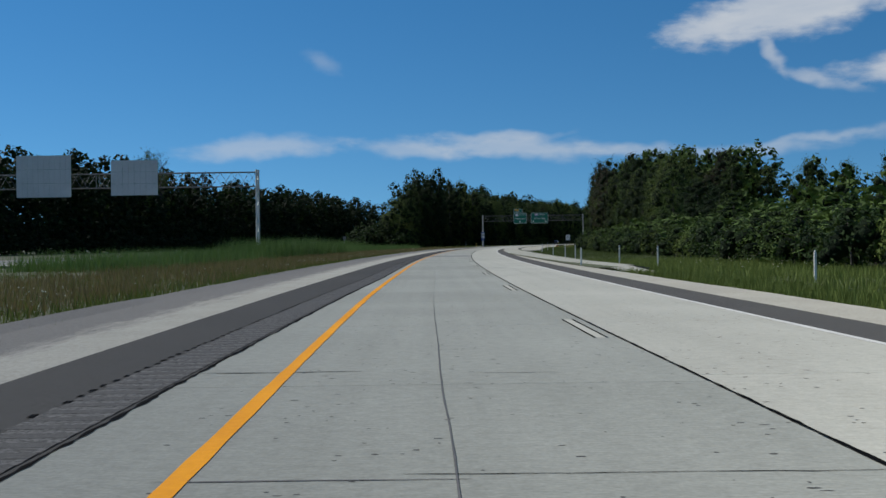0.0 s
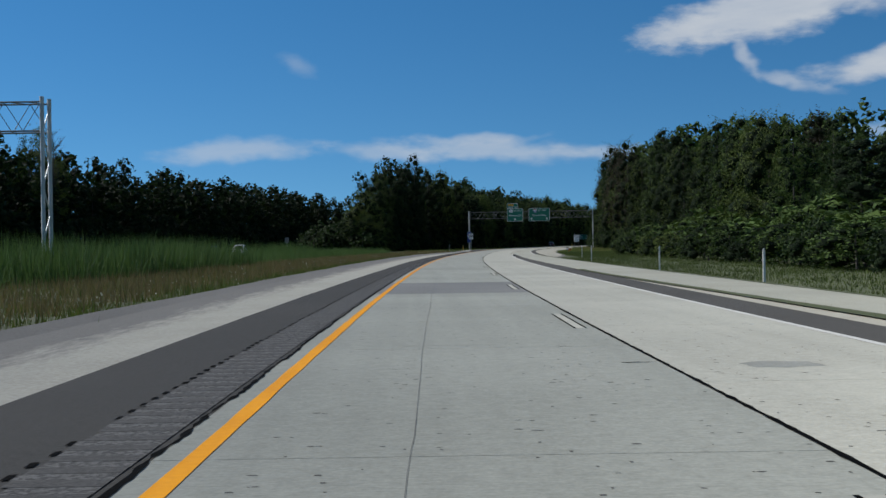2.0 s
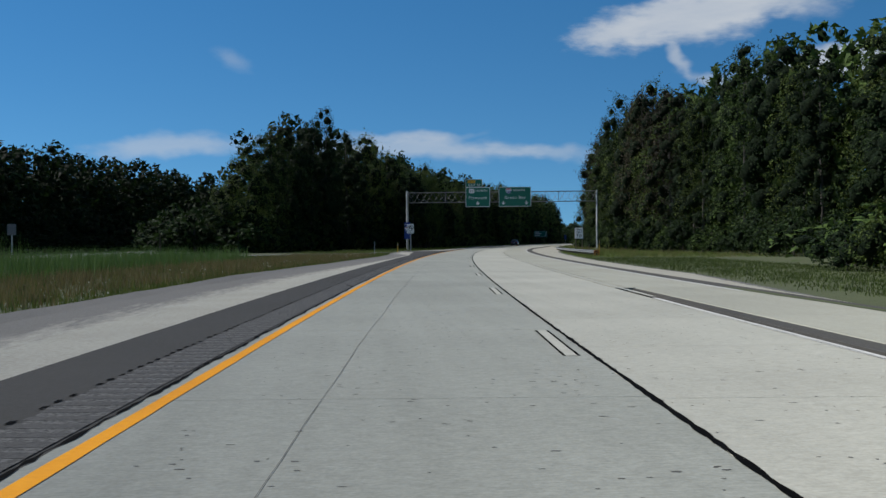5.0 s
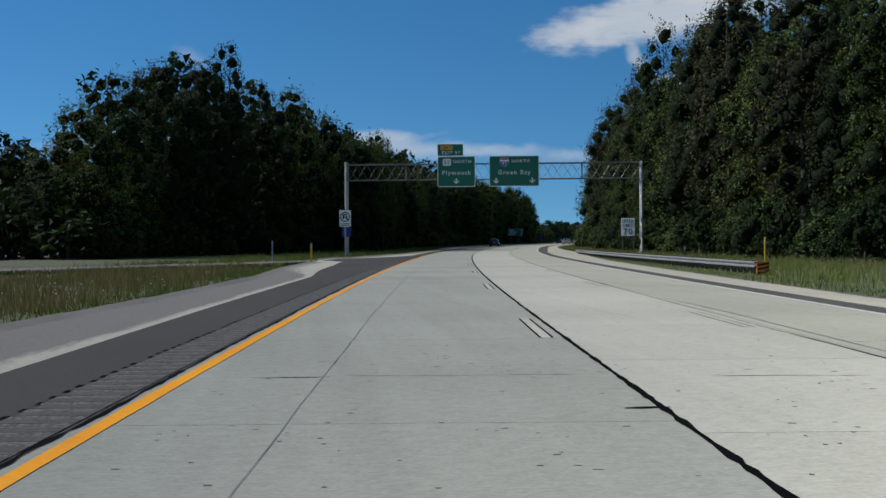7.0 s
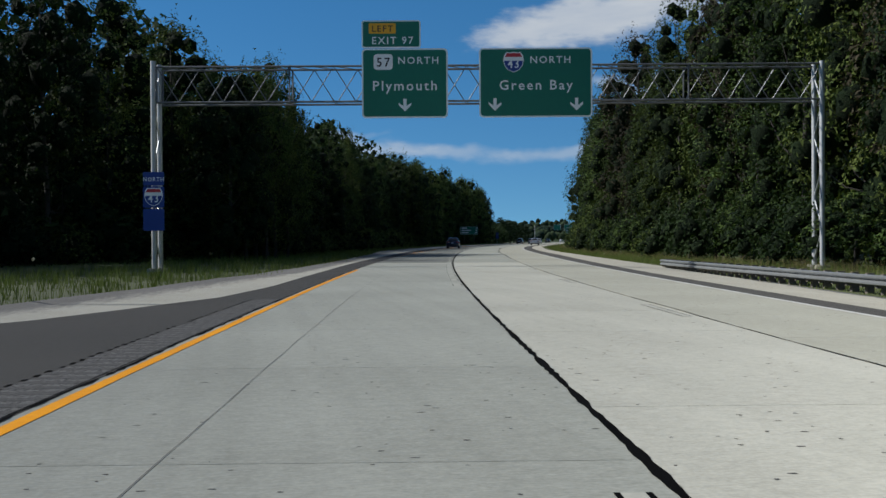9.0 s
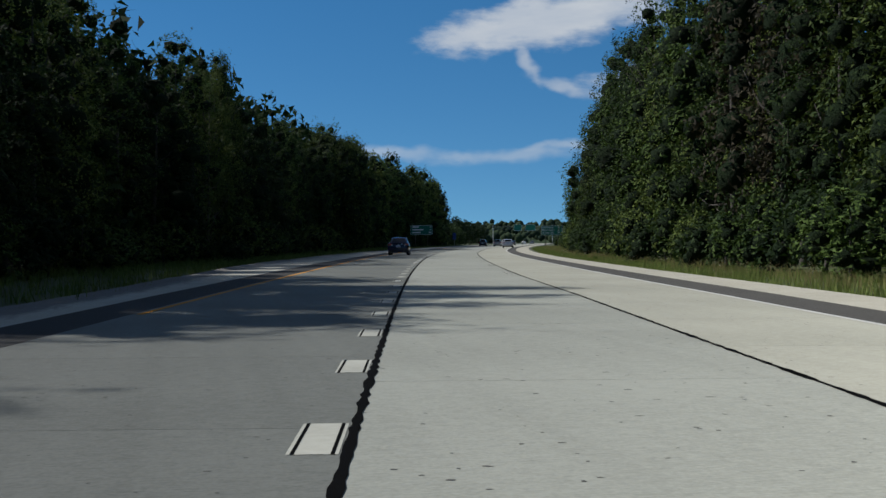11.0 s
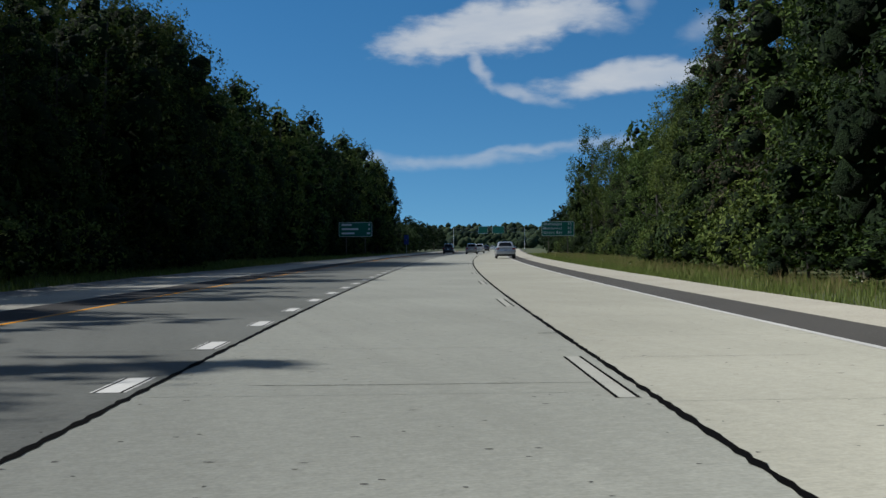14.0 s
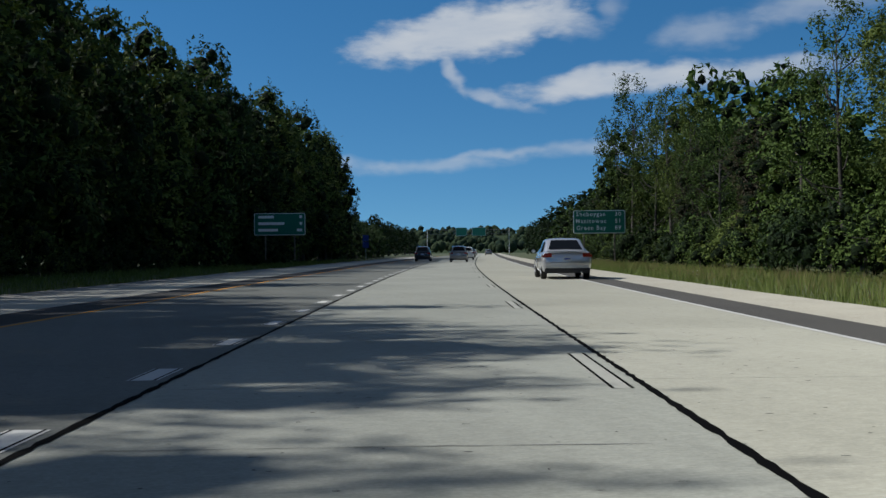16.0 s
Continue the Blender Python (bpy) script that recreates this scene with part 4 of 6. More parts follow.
def make_tree(name, seed, height, spread, base, n_leaf, size, leaf, blobs_n=26, sparse=False, label="", limbs=7, category="tree"):
    """A broad-leaved tree: tapered trunk, limbs and a crown of many leaf masses."""
    rng = np.random.default_rng(seed)
    root = tagged(empty(name), label, category)
    blobs = crown_blobs(rng, height, spread, base, blobs_n, 0.70 if sparse else 1.0)
    lean = rng.normal(0, 0.25, 2)
    pts = [(0, 0, -0.4), (lean[0] * 0.3, lean[1] * 0.3, height * 0.2), (lean[0], lean[1], height * 0.5), (lean[0] * 1.4, lean[1] * 1.4, height * 0.88)]
    r0 = 0.008 * height + 0.04
    tv, tf = tube(pts, (r0 * 1.25, r0 * 0.9, r0 * 0.6, r0 * 0.12), 8)
    for i in range(limbs):
        c = blobs[int(rng.integers(len(blobs)))][0]
        h = max(height * 0.16, c[2] - height * rng.uniform(0.08, 0.2))
        k = min(h / (height * 0.84), 1)
        s0 = (lean[0] * k * 1.4, lean[1] * k * 1.4, h)
        mid = tuple((np.array(s0) + np.array(c)) / 2 + np.array([0, 0, -0.03 * height]))
        lv, lf = tube([s0, mid, c], (r0 * 0.34, r0 * 0.22, r0 * 0.05), 5)
        n0 = len(tv)
        tv += lv
        tf += [tuple(q + n0 for q in t) for t in lf]
    mesh_ob("trunk", tv, tf, M["bark"], root, smooth=True)
    v = leaves(blobs, n_leaf, size, rng, 0.5, sparse)
    slots = np.zeros(n_leaf, np.int32)
    loops = np.arange(3 * n_leaf)
    # dark filler masses under the leaf skin stand for the crown's inner shade
    if not sparse:
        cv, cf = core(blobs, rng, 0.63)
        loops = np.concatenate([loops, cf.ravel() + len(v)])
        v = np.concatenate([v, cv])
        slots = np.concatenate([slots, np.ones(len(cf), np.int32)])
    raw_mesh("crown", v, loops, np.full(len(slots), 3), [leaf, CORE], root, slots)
    root["native"] = height
    return root


lab = ("tall maple with a dense dark green crown at the wood's edge", "broad ash with a loose mid-green crown at the wood's edge", "dark leafy oak standing in the roadside wood",
       "slender poplar with a thin grey-green crown and bare lower trunk", "low leafy bush at the foot of the wood")
NEAR_N = 8800
near = [make_tree("tree", 11, 17, 4.2, 0.6, NEAR_N, 0.110, LEAF[0], 44, label=lab[0]),
        make_tree("tree", 12, 18, 3.9, 0.9, NEAR_N, 0.105, LEAF[1], 40, label=lab[1]),
        make_tree("tree", 13, 16, 4.7, 0.5, NEAR_N, 0.115, LEAF[2], 46, label=lab[2]),
        make_tree("tree", 14, 18, 3.3, 1.0, NEAR_N, 0.105, LEAF[0], 40, label=lab[0]),
        make_tree("tree", 15, 14, 4.5, 0.4, NEAR_N, 0.110, LEAF[1], 42, label=lab[1]),
        make_tree("tree", 16, 17, 3.7, 0.8, NEAR_N, 0.105, LEAF[2], 42, label=lab[2])]
mid = [make_tree("tree", 61, 17, 4.2, 0.8, 4500, 0.21, LEAF[0], 40, label=lab[0]), make_tree("tree", 62, 18, 3.8, 1.0, 4500, 0.21, LEAF[1], 38, label=lab[1]),
       make_tree("tree", 63, 17, 4.4, 0.6, 4500, 0.21, LEAF[2], 40, label=lab[2])]
rust = [make_tree("tree", 17, 16, 3.4, 2.0, 6000, 0.12, LEAF[3], 40, label="half-bare tree with rusty brown foliage in the wood", limbs=16)]
thin = [make_tree("tree", 21, 18, 3.4, 5.0, 8000, 0.115, LEAF[1], 44, True, lab[3], 18), make_tree("tree", 22, 17, 3.8, 4.0, 8000, 0.115, LEAF[1], 46, True, lab[3], 20),
        make_tree("tree", 23, 16, 3.6, 2.5, 8000, 0.115, LEAF[0], 46, True, lab[3], 20)]
bush = [make_tree("bush", 41, 3.6, 2.4, 0.1, 1400, 0.11, LEAF[1], 14, label=lab[4], limbs=3, category="bush"), make_tree("bush", 42, 5.0, 2.6, 0.1, 1700, 0.13, LEAF[0], 16, label=lab[4], limbs=3, category="bush"),
        make_tree("bush", 43, 3.0, 2.6, 0.1, 1400, 0.11, LEAF[2], 14, label=lab[4], limbs=3, category="bush")]
forest_rng = np.random.default_rng(5)
used = set()


def plant(kinds, s, lat, h, group="roadside wood"):
    proto = kinds[int(forest_rng.integers(len(kinds)))]
    k = h / proto["native"]
    m = at(s, lat, -0.32, forest_rng.uniform(0, 360))
    if proto.name not in used:
        used.add(proto.name)
        ob = proto
        ob.matrix_world = m
    else:
        ob = copy_thing(proto, m)
    w = min(max(k, 0.8), 1.15)
    ob.scale = (w * forest_rng.uniform(0.92, 1.1), w * forest_rng.uniform(0.92, 1.1), k)
    ob["group"] = group
    return ob


def snag(s, lat, h, seed):
    """A dead tree: bare trunk and twigs."""
    rng = np.random.default_rng(seed)
    root = tagged(empty("dead_tree", at(s, lat, -0.32)), "bare grey dead tree rising from the wood", "tree")
    tv, tf = tube([(0, 0, -0.3), (0.1, 0.1, h * 0.5), (0.2, 0, h)], (0.2, 0.13, 0.02), 8)
    for k in range(34):
        z = h * rng.uniform(0.45, 0.97)
        a, l = rng.uniform(0, 6.283), (h - z) * 0.35 + rng.uniform(0.5, 1.3)
        p0 = np.array([0.15, 0.05, z])
        p1 = p0 + np.array([math.cos(a), math.sin(a), 0.9]) * l * 0.5
        p2 = p1 + np.array([math.cos(a + rng.normal(0, 0.4)), math.sin(a), 1.3]) * l * 0.5
        for q0, q1, q2, r in ((p0, p1, p2, 0.045), (p1, p1 + (p2 - p1) * 0.5 + rng.normal(0, 0.25, 3), p2 + rng.normal(0, 0.5, 3), 0.022)):
            lv, lf = tube([tuple(q0), tuple(q1), tuple(q2)], (r, r * 0.6, r * 0.2), 4)
            n0 = len(tv)
            tv += lv
            tf += [tuple(q + n0 for q in t) for t in lf]
    mesh_ob("trunk", tv, tf, M["bark"], root, smooth=True)


snag(404, 18.0, 18.5, 91)
snag(407, 19.5, 17.5, 92)
snag(252, -80, 22.5, 93)


# inner woods: many crowns in one mesh, seen only over and between the trees of the edge
FAR, LOW = [], []
for seed, h, sp, base in ((31, 17, 4.6, 0.8), (32, 18, 4.2, 1.2), (33, 16, 5.0, 0.6), (34, 18, 3.8, 1.4)):
    rng_ = np.random.default_rng(seed)
    bl = crown_blobs(rng_, h, sp, base, 24)
    # dark cores paint in the shade deep inside these crowns too
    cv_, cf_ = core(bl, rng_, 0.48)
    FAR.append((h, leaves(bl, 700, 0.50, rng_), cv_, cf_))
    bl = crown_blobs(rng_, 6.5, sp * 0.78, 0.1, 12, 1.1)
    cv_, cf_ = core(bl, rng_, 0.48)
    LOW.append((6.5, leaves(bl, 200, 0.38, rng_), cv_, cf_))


def woods(name, spots_, material, label):
    """Crowns at (s, lat, height) joined into one wood."""
    V, loops, slots, n0 = [], [], [], 0
    for s, lat, h in spots_:
        h0, lv, cv, cf = (FAR if h > 10 else LOW)[int(forest_rng.integers(4))]
        a = forest_rng.uniform(0, 6.283)
        w = forest_rng.uniform(0.95, 1.15) * (1.25 if lat < -60 else 1.0)
        m = np.array([[math.cos(a) * w, -math.sin(a) * w, 0], [math.sin(a) * w, math.cos(a) * w, 0], [0, 0, h / h0]])
        o = np.array(P(s, lat, -0.32))
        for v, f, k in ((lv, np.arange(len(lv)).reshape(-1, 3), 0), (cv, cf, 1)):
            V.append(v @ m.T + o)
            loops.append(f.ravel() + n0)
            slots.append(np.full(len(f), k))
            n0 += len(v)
        for t in range(6):
            b0, b1 = 2 * math.pi * t / 6, 2 * math.pi * (t + 1) / 6
            V.append(np.array([[0.2 * math.cos(b0), 0.2 * math.sin(b0), 0], [0.2 * math.cos(b1), 0.2 * math.sin(b1), 0], [0, 0, h * 0.8]]) + o)
            loops.append(np.arange(3) + n0)
            slots.append(np.full(1, 2))
            n0 += 3
    slots = np.concatenate(slots)
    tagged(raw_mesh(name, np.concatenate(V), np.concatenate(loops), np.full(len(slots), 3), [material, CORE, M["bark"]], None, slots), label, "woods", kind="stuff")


U = forest_rng.uniform
right_edge = table([(-40, 60), (190, 38), (205, 33), (250, 24), (290, 19), (330, 16.5), (370, 14.6), (420, 14.8), (470, 16.8), (520, 20.4), (570, 21), (620, 19), (760, 18)])
right_h = table([(190, 17), (215, 18.5), (240, 20), (290, 22), (330, 22.5), (365, 21), (400, 19.2), (455, 19), (476, 18.5), (482, 17), (487, 12), (494, 15.5), (512, 17), (528, 15.5), (538, 10), (550, 10), (570, 13), (582, 20), (598, 20), (606, 14), (640, 12), (760, 12)])
left_edge = table([(300, -34), (318, -31), (335, -25), (350, -18), (380, -17), (400, -16), (440, -18), (470, -17), (490, -18), (500, -24), (560, -23), (600, -18.2), (640, -16.8), (760, -19)])
left_h = table([(300, 11.5), (306, 15.5), (312, 17.5), (325, 21.5), (332, 24), (341, 24), (346, 19), (355, 16.5), (372, 15.5)])


def left_height(s, lat):
    """Trees stand back so far that the sun clears the road, but for a few tall ones near it."""
    if s < 372:
        return min(left_h(s), (abs(lat) - (0.5 if s < 357 else 4.5)) * 0.86)
    if s > 492:
        return 21.0
    reach = -1.0 if 396 < s < 415 else 1.0 if 372 < s < 388 else 1.2 if 418 < s < 470 else -2.2 if 476 < s < 491 else 2.4
    return min(19.5, max(9.0, (abs(lat) - reach) * 0.86))


s_ = 196.0
while s_ < 640:
    e, h = right_edge(s_), right_h(s_)
    kinds = thin if 500 < s_ < 535 or 578 < s_ < 602 else (mid + thin[2:] if 500 < s_ < 620 else (near if s_ < 520 else mid))
    if U() < 0.09:
        kinds = rust
    plant(kinds, s_, e + 3 + U(-1.5, 2.4), h * U(0.78, 1.08))
    s_ += U(4.8, 6.6)
for k in range(9):
    plant(near, 199 - 1.3 * k + U(-2, 2), 41 + 6.2 * k, U(13.5, 16.5))
s_ = 198.0
while s_ < 640:
    plant(bush, s_, right_edge(s_) - U(-0.5, 1.2), U(2.0, 4.2))
    s_ += U(4, 7)
s_ = 45.0
while s_ < 200:
    plant(bush, s_, 16.2 + U(-0.8, 1.2), U(1.6, 3.2))
    s_ += U(3.6, 5.5)
for s_, h in ((110, 6), (126, 7.5), (141, 9), (155, 11), (168, 13), (180, 15)):
    plant(near, s_, 27 + U(-2, 2), h)
for k in range(10):
    plant(bush, 192 - 1.3 * k + U(-3, 1), 40 + 5.5 * k, U(2.0, 4.5))
s_ = 303.0
while s_ < 650:
    lat = left_edge(s_) - U(0, 1.5)
    plant(near if s_ < 520 else mid, s_, lat, left_height(s_, lat) * (U(0.95, 1.08) if s_ < 372 else U(0.85, 1.07)))
    s_ += U(4.8, 6.4)
s_ = 300.0
while s_ < 600:
    plant(bush, s_, left_edge(s_) + U(1.2, 2.6), U(1.8, 3.6))
    s_ += U(4, 6.5)
for s_, lat, h in ((301, -37, 8), (308, -37, 10), (314, -38, 11), (351.0, -14.6, 15.6),
                   (466, -21.5, 17.0), (471, -22, 17.4), (476, -22, 17.2), (480.5, -15.6, 16.2), (484.0, -15.4, 16.6), (487.5, -15.8, 16.0)):
    plant(near, s_, lat, h)
for s_, lat, h in ((341, -15.2, 13.4), (344, -14.8, 13.8), (347.5, -14.8, 14.2), (351, -14.8, 14.0), (354.5, -15.2, 12.2)):
    plant(near, s_, lat, h)
for s_, lat, h, w_ in ((401.6, -15.2, 13.4, 0.6), (403.6, -15.4, 13.2, 0.5), (405.6, -15.5, 14.6, 0.5), (410.0, -15.8, 16.2, 0.5), (347.5, -13.3, 14.6, 0.7), (351.0, -13.0, 14.8, 0.6),
                       (344.4, -13.4, 13.6, 0.6), (480.5, -15.0, 15.8, 0.7), (483.5, -15.2, 16.6, 0.7), (486.5, -15.4, 16.4, 0.6), (489.0, -15.6, 15.6, 0.5)):
    q_ = plant(thin, s_, lat, h)
    q_.scale = (w_, w_, q_.scale[2])
for s_, lat, h in ((256, -84, 24), (247, -82, 21.5), (264, -86, 21)):
    plant(thin, s_, lat, h)

spots_r, spots_l, spots_f = [], [], []
for k in range(24):
    spots_l.append((297 + 2.5 * k, left_edge(297 + 2.5 * k) - U(10, 13), U(5, 7.5)))
for k in range(26):
    spots_l.append((299 + 2 * k, left_edge(299 + 2 * k) - U(0, 3) + 0.5, U(4, 6)))
    spots_l.append((300 + 2 * k, left_edge(300 + 2 * k) - U(5, 9), U(5, 7)))
for k in range(9):
    spots_l.append((302 + 5 * k, -41 + 0.6 * k, U(6, 8.5)))
    spots_l.append((305 + 5 * k, -36 + 0.8 * k, U(7, 10)))
for s_ in np.arange(206, 760, 6.2):
    spots_r.append((s_ + U(-2, 2), right_edge(s_) + U(8, 10.5), right_h(s_) * U(0.92, 1.08)))
    spots_r.append((s_ + U(-2, 2), right_edge(s_) + U(6, 8), U(5, 7.5)))
    spots_r.append((s_ + U(1, 5), right_edge(s_) + U(8.5, 11), U(6, 9)))
    if not 480 < s_ < 580:
        spots_r.append((s_ + U(-2, 2), right_edge(s_) + U(14, 18), right_h(s_) * U(0.95, 1.1)))
for s_ in np.arange(44, 205, 4.4):
    spots_r.append((s_ + U(-2, 2), 19.5 + U(-1.5, 1.5), U(2.2, 3.6)))
    spots_r.append((s_ + U(-2, 2), 25 + U(-2, 2), U(3.5, 5)))
    spots_r.append((s_ + 8 + U(-2, 2), 32 + U(-2, 2), U(5, 7.5)))
for k in range(9):
    spots_r.append((208 - k, 44 + 6.4 * k, U(14, 16.5)))
    spots_r.append((200 - k, 42 + 6.4 * k, U(6, 8)))
    spots_r.append((199 - k, 45 + 6.4 * k, U(6, 8)))
for s_ in np.arange(306, 760, 6.2):
    for off in (6.5, 12.5, 18.5):
        lat = left_edge(s_) - off - U(-1, 1.5)
        if off == 6.5:
            spots_l.append((s_ + U(-2, 2), left_edge(s_) - U(1, 3), U(6, 8)))
            spots_l.append((s_ + U(1, 5), left_edge(s_) - U(3, 7), U(7, 9.5)))
        if (s_ > 348 or lat > -39) and s_ < 655:
            spots_l.append((s_ + U(-2, 2), lat, (min(21.0, max(13, (abs(lat) - (0.0 if 425 < s_ < 468 else 1.0)) * 0.86)) if s_ > 372 else min(20, (abs(lat) - 1.5) * 0.86) if s_ > 345 else left_h(s_)) * U(0.88, 1.06)))
for s_ in np.arange(110, 455, 3.2):
    spots_f.append((s_, -76.5 - max(0, 230 - s_) * 0.10, U(2.6, 4.2)))
for s_ in np.arange(120, 455, 5.2):
    spots_f.append((s_, -79 - max(0, 230 - s_) * 0.10, U(7, 9.9)))
    for off in (0, 7):
        spots_f.append((s_ + U(-2, 2), -83 - off + U(-2.5, 2.5) - max(0, 230 - s_) * 0.10, U(17.5, 21.5) - max(0, s_ - 400) * 0.06))
for s_ in np.arange(640, 1000, 12):
    spots_f.append((s_, -26 - U(0, 8), U(10, 13)))
    spots_f.append((s_, 24 + U(0, 8), U(11, 14)))
woods("inner_woods", spots_r, LEAF[0], "dense green wood behind the roadside trees")
woods("inner_woods", spots_l, LEAF[2], "dense dark wood behind the median trees")
woods("inner_woods", spots_f, LEAF[2], "dark wood beyond the opposite carriageway")


def ridge():
    """Far wooded hill that closes the view: crown upon crown up a long slope."""
    rng = np.random.default_rng(77)
    blobs = []
    for k in range(4600):
        a, d = radians(rng.uniform(-75, 60)), rng.uniform(1230, 1500)
        blobs.append(((d * math.sin(a), d * math.cos(a), (d - 1250) * 0.066 + 2.5 * math.sin(a * 9) + 1.5 * math.sin(a * 31) + rng.uniform(-1, 2.5)), rng.uniform(2.4, 5.2)))
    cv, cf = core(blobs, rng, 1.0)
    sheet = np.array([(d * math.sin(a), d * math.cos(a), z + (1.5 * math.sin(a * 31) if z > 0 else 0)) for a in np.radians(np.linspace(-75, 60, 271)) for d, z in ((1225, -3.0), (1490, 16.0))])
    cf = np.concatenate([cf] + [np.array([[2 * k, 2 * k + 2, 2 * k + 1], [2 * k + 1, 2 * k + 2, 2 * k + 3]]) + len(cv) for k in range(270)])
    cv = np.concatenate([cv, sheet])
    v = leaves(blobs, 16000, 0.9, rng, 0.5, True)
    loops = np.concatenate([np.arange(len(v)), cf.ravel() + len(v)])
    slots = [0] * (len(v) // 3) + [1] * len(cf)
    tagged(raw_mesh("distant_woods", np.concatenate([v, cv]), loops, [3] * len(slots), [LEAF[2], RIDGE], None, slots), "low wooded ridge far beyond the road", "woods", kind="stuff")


ridge()


def grass(name, spots_, h0, h1, material, label, seed, blade=0.016, per=12, spread=0.45):
    """Tufts of leaning blades standing at (s, lat)."""
    rng = np.random.default_rng(seed)
    c = np.repeat(np.array([P(s, lat, -0.33) for s, lat in spots_]), per, axis=0)
    tall = np.repeat(rng.uniform(0.55, 1.0, len(spots_)), per)
    n = len(c)
    c[:, :2] += rng.normal(0, spread * 0.5, (n, 2))
    h = (rng.uniform(h0, h1, n) * tall)[:, None]
    b = rng.uniform(0, 6.283, n)
    w = (blade * rng.uniform(0.6, 1.5, n))[:, None] * np.stack([np.cos(b), np.sin(b), 0 * b], 1)
    tip = c + np.concatenate([rng.normal(0, 0.22, (n, 2)) * h, h], 1)
    v = np.stack([c - w, c + w, tip], 1).reshape(-1, 3)
    tagged(raw_mesh(name, v, np.arange(3 * n), np.full(n, 3), [material]), label, "grass", kind="stuff")


def scatter(n, s0, s1, lo, hi, seed, bias=1.0):
    rng = np.random.default_rng(seed)
    out = []
    for _ in range(n):
        s = s0 + (s1 - s0) * rng.random()
        a, b = (lo(s) if callable(lo) else lo), (hi(s) if callable(hi) else hi)
        out.append((s, a + (b - a) * rng.random() ** bias))
    return out


grass("roadside_grass", scatter(5200, 0, 262, lambda s: grass_l(s) - 2.2, lambda s: grass_l(s) - 10, 1, 1.2), 0.30, 0.62, GRASS[1], "dry seeding grass along the median", 51, 0.011, 13, 0.7)
grass("roadside_grass", scatter(8500, 0, 262, lambda s: grass_l(s) + 0.1, lambda s: grass_l(s) - 16, 2, 1.9), 0.14, 0.42, GRASS[0], "green grass along the median", 52, 0.013, 13, 0.6)
grass("reed_bed", scatter(3400, 60, 235, -17, -26, 3), 0.8, 1.5, GRASS[2], "dense green reeds in the wet median", 53, 0.018, 13, 0.7)
grass("reed_bed", scatter(900, 100, 142, -16.5, -23, 13) + scatter(260, 185, 205, -23, -28, 14), 1.5, 2.5, GRASS[2], "tall clump of green reeds in the median", 66, 0.022, 14, 0.6)
grass("roadside_grass", scatter(5500, 262, 640, lambda s: grass_l(s) + 0.1, lambda s: max(left_edge(max(s, 300)) - 1, grass_l(s) - 12), 4), 0.25, 0.7, GRASS[0], "long green grass before the dark wood", 54, 0.013)
grass("roadside_grass", scatter(9000, -5, 235, lambda s: (5.2 if s < 44 else ramp_out(s) + 0.7 if s < 165 else conc_g(s) + 0.5), 17.5, 5, 1.0), 0.06, 0.20, GRASS[3], "mown green grass beside the slip road", 55, 0.013, 13, 0.8)
grass("roadside_grass", scatter(2600, 5, 75, lambda s: 5.5 if s < 40 else ramp_out(s) + 1.2, 18, 6), 0.2, 0.5, GRASS[0], "grass and weeds beside the slip road", 56, 0.013)
grass("roadside_grass", scatter(3000, -5, 57, 4.9, lambda s: max(5.0, ramp_in(s) + 1.5 if s < 45 else ramp_in(s) - 0.1), 7), 0.15, 0.42, GRASS[0], "rough grass between road and slip road", 57, 0.012)
grass("roadside_grass", scatter(8000, 235, 600, lambda s: max(conc_g(s) + 0.3, 11.2 if 244 < s < 318 else 0), lambda s: right_edge(s) + 0.5, 8, 1.2), 0.2, 0.55, GRASS[0], "tall green grass along the wood", 58, 0.009, 14, 0.7)
grass("roadside_grass", scatter(2000, 235, 600, lambda s: conc_g(s) + 2.5, lambda s: right_edge(s), 9), 0.4, 0.75, GRASS[1], "seeding grass along the wood", 59, 0.006)


grass("roadside_grass", [(s, lat) for s, lat in scatter(700, 46, 104, lambda s: min(gore_out(s), ramp_in(s) - 0.16), lambda s: ramp_in(s), 10)], 0.34, 0.42, GRASS[1], "low weeds between road and slip road", 64, 0.008, 10, 0.16)


grass("roadside_grass", scatter(900, 246, 318, lambda s: conc_g(s) + 0.5, 11.2, 11), 0.06, 0.16, GRASS[0], "short grass round the guard rail posts", 65, 0.008, 12, 0.5)


def flowers():
    rng = np.random.default_rng(60)
    v, f = [], []
    for s, lat in scatter(70, 5, 240, lambda s: grass_l(s) - 0.2, lambda s: grass_l(s) - 3, 61) + scatter(16, 10, 60, 9, 13, 62) + scatter(20, 300, 520, lambda s: conc_r(s) + 1, lambda s: conc_r(s) + 4, 63):
        x, y, _ = P(s, lat)
        for j in range(3):
            cv, cf = core([((x + rng.normal(0, 0.12), y + rng.normal(0, 0.12), rng.uniform(0.0, 0.25)), rng.uniform(0.012, 0.024))], rng, 1.0)
            n0 = len(v)
            v += list(cv)
            f += [tuple(q + n0 for q in t) for t in cf]
    tagged(mesh_ob("wild_flowers", v, f, PETAL), "small pale wild flowers in the grass", "flowers", kind="stuff")


flowers()


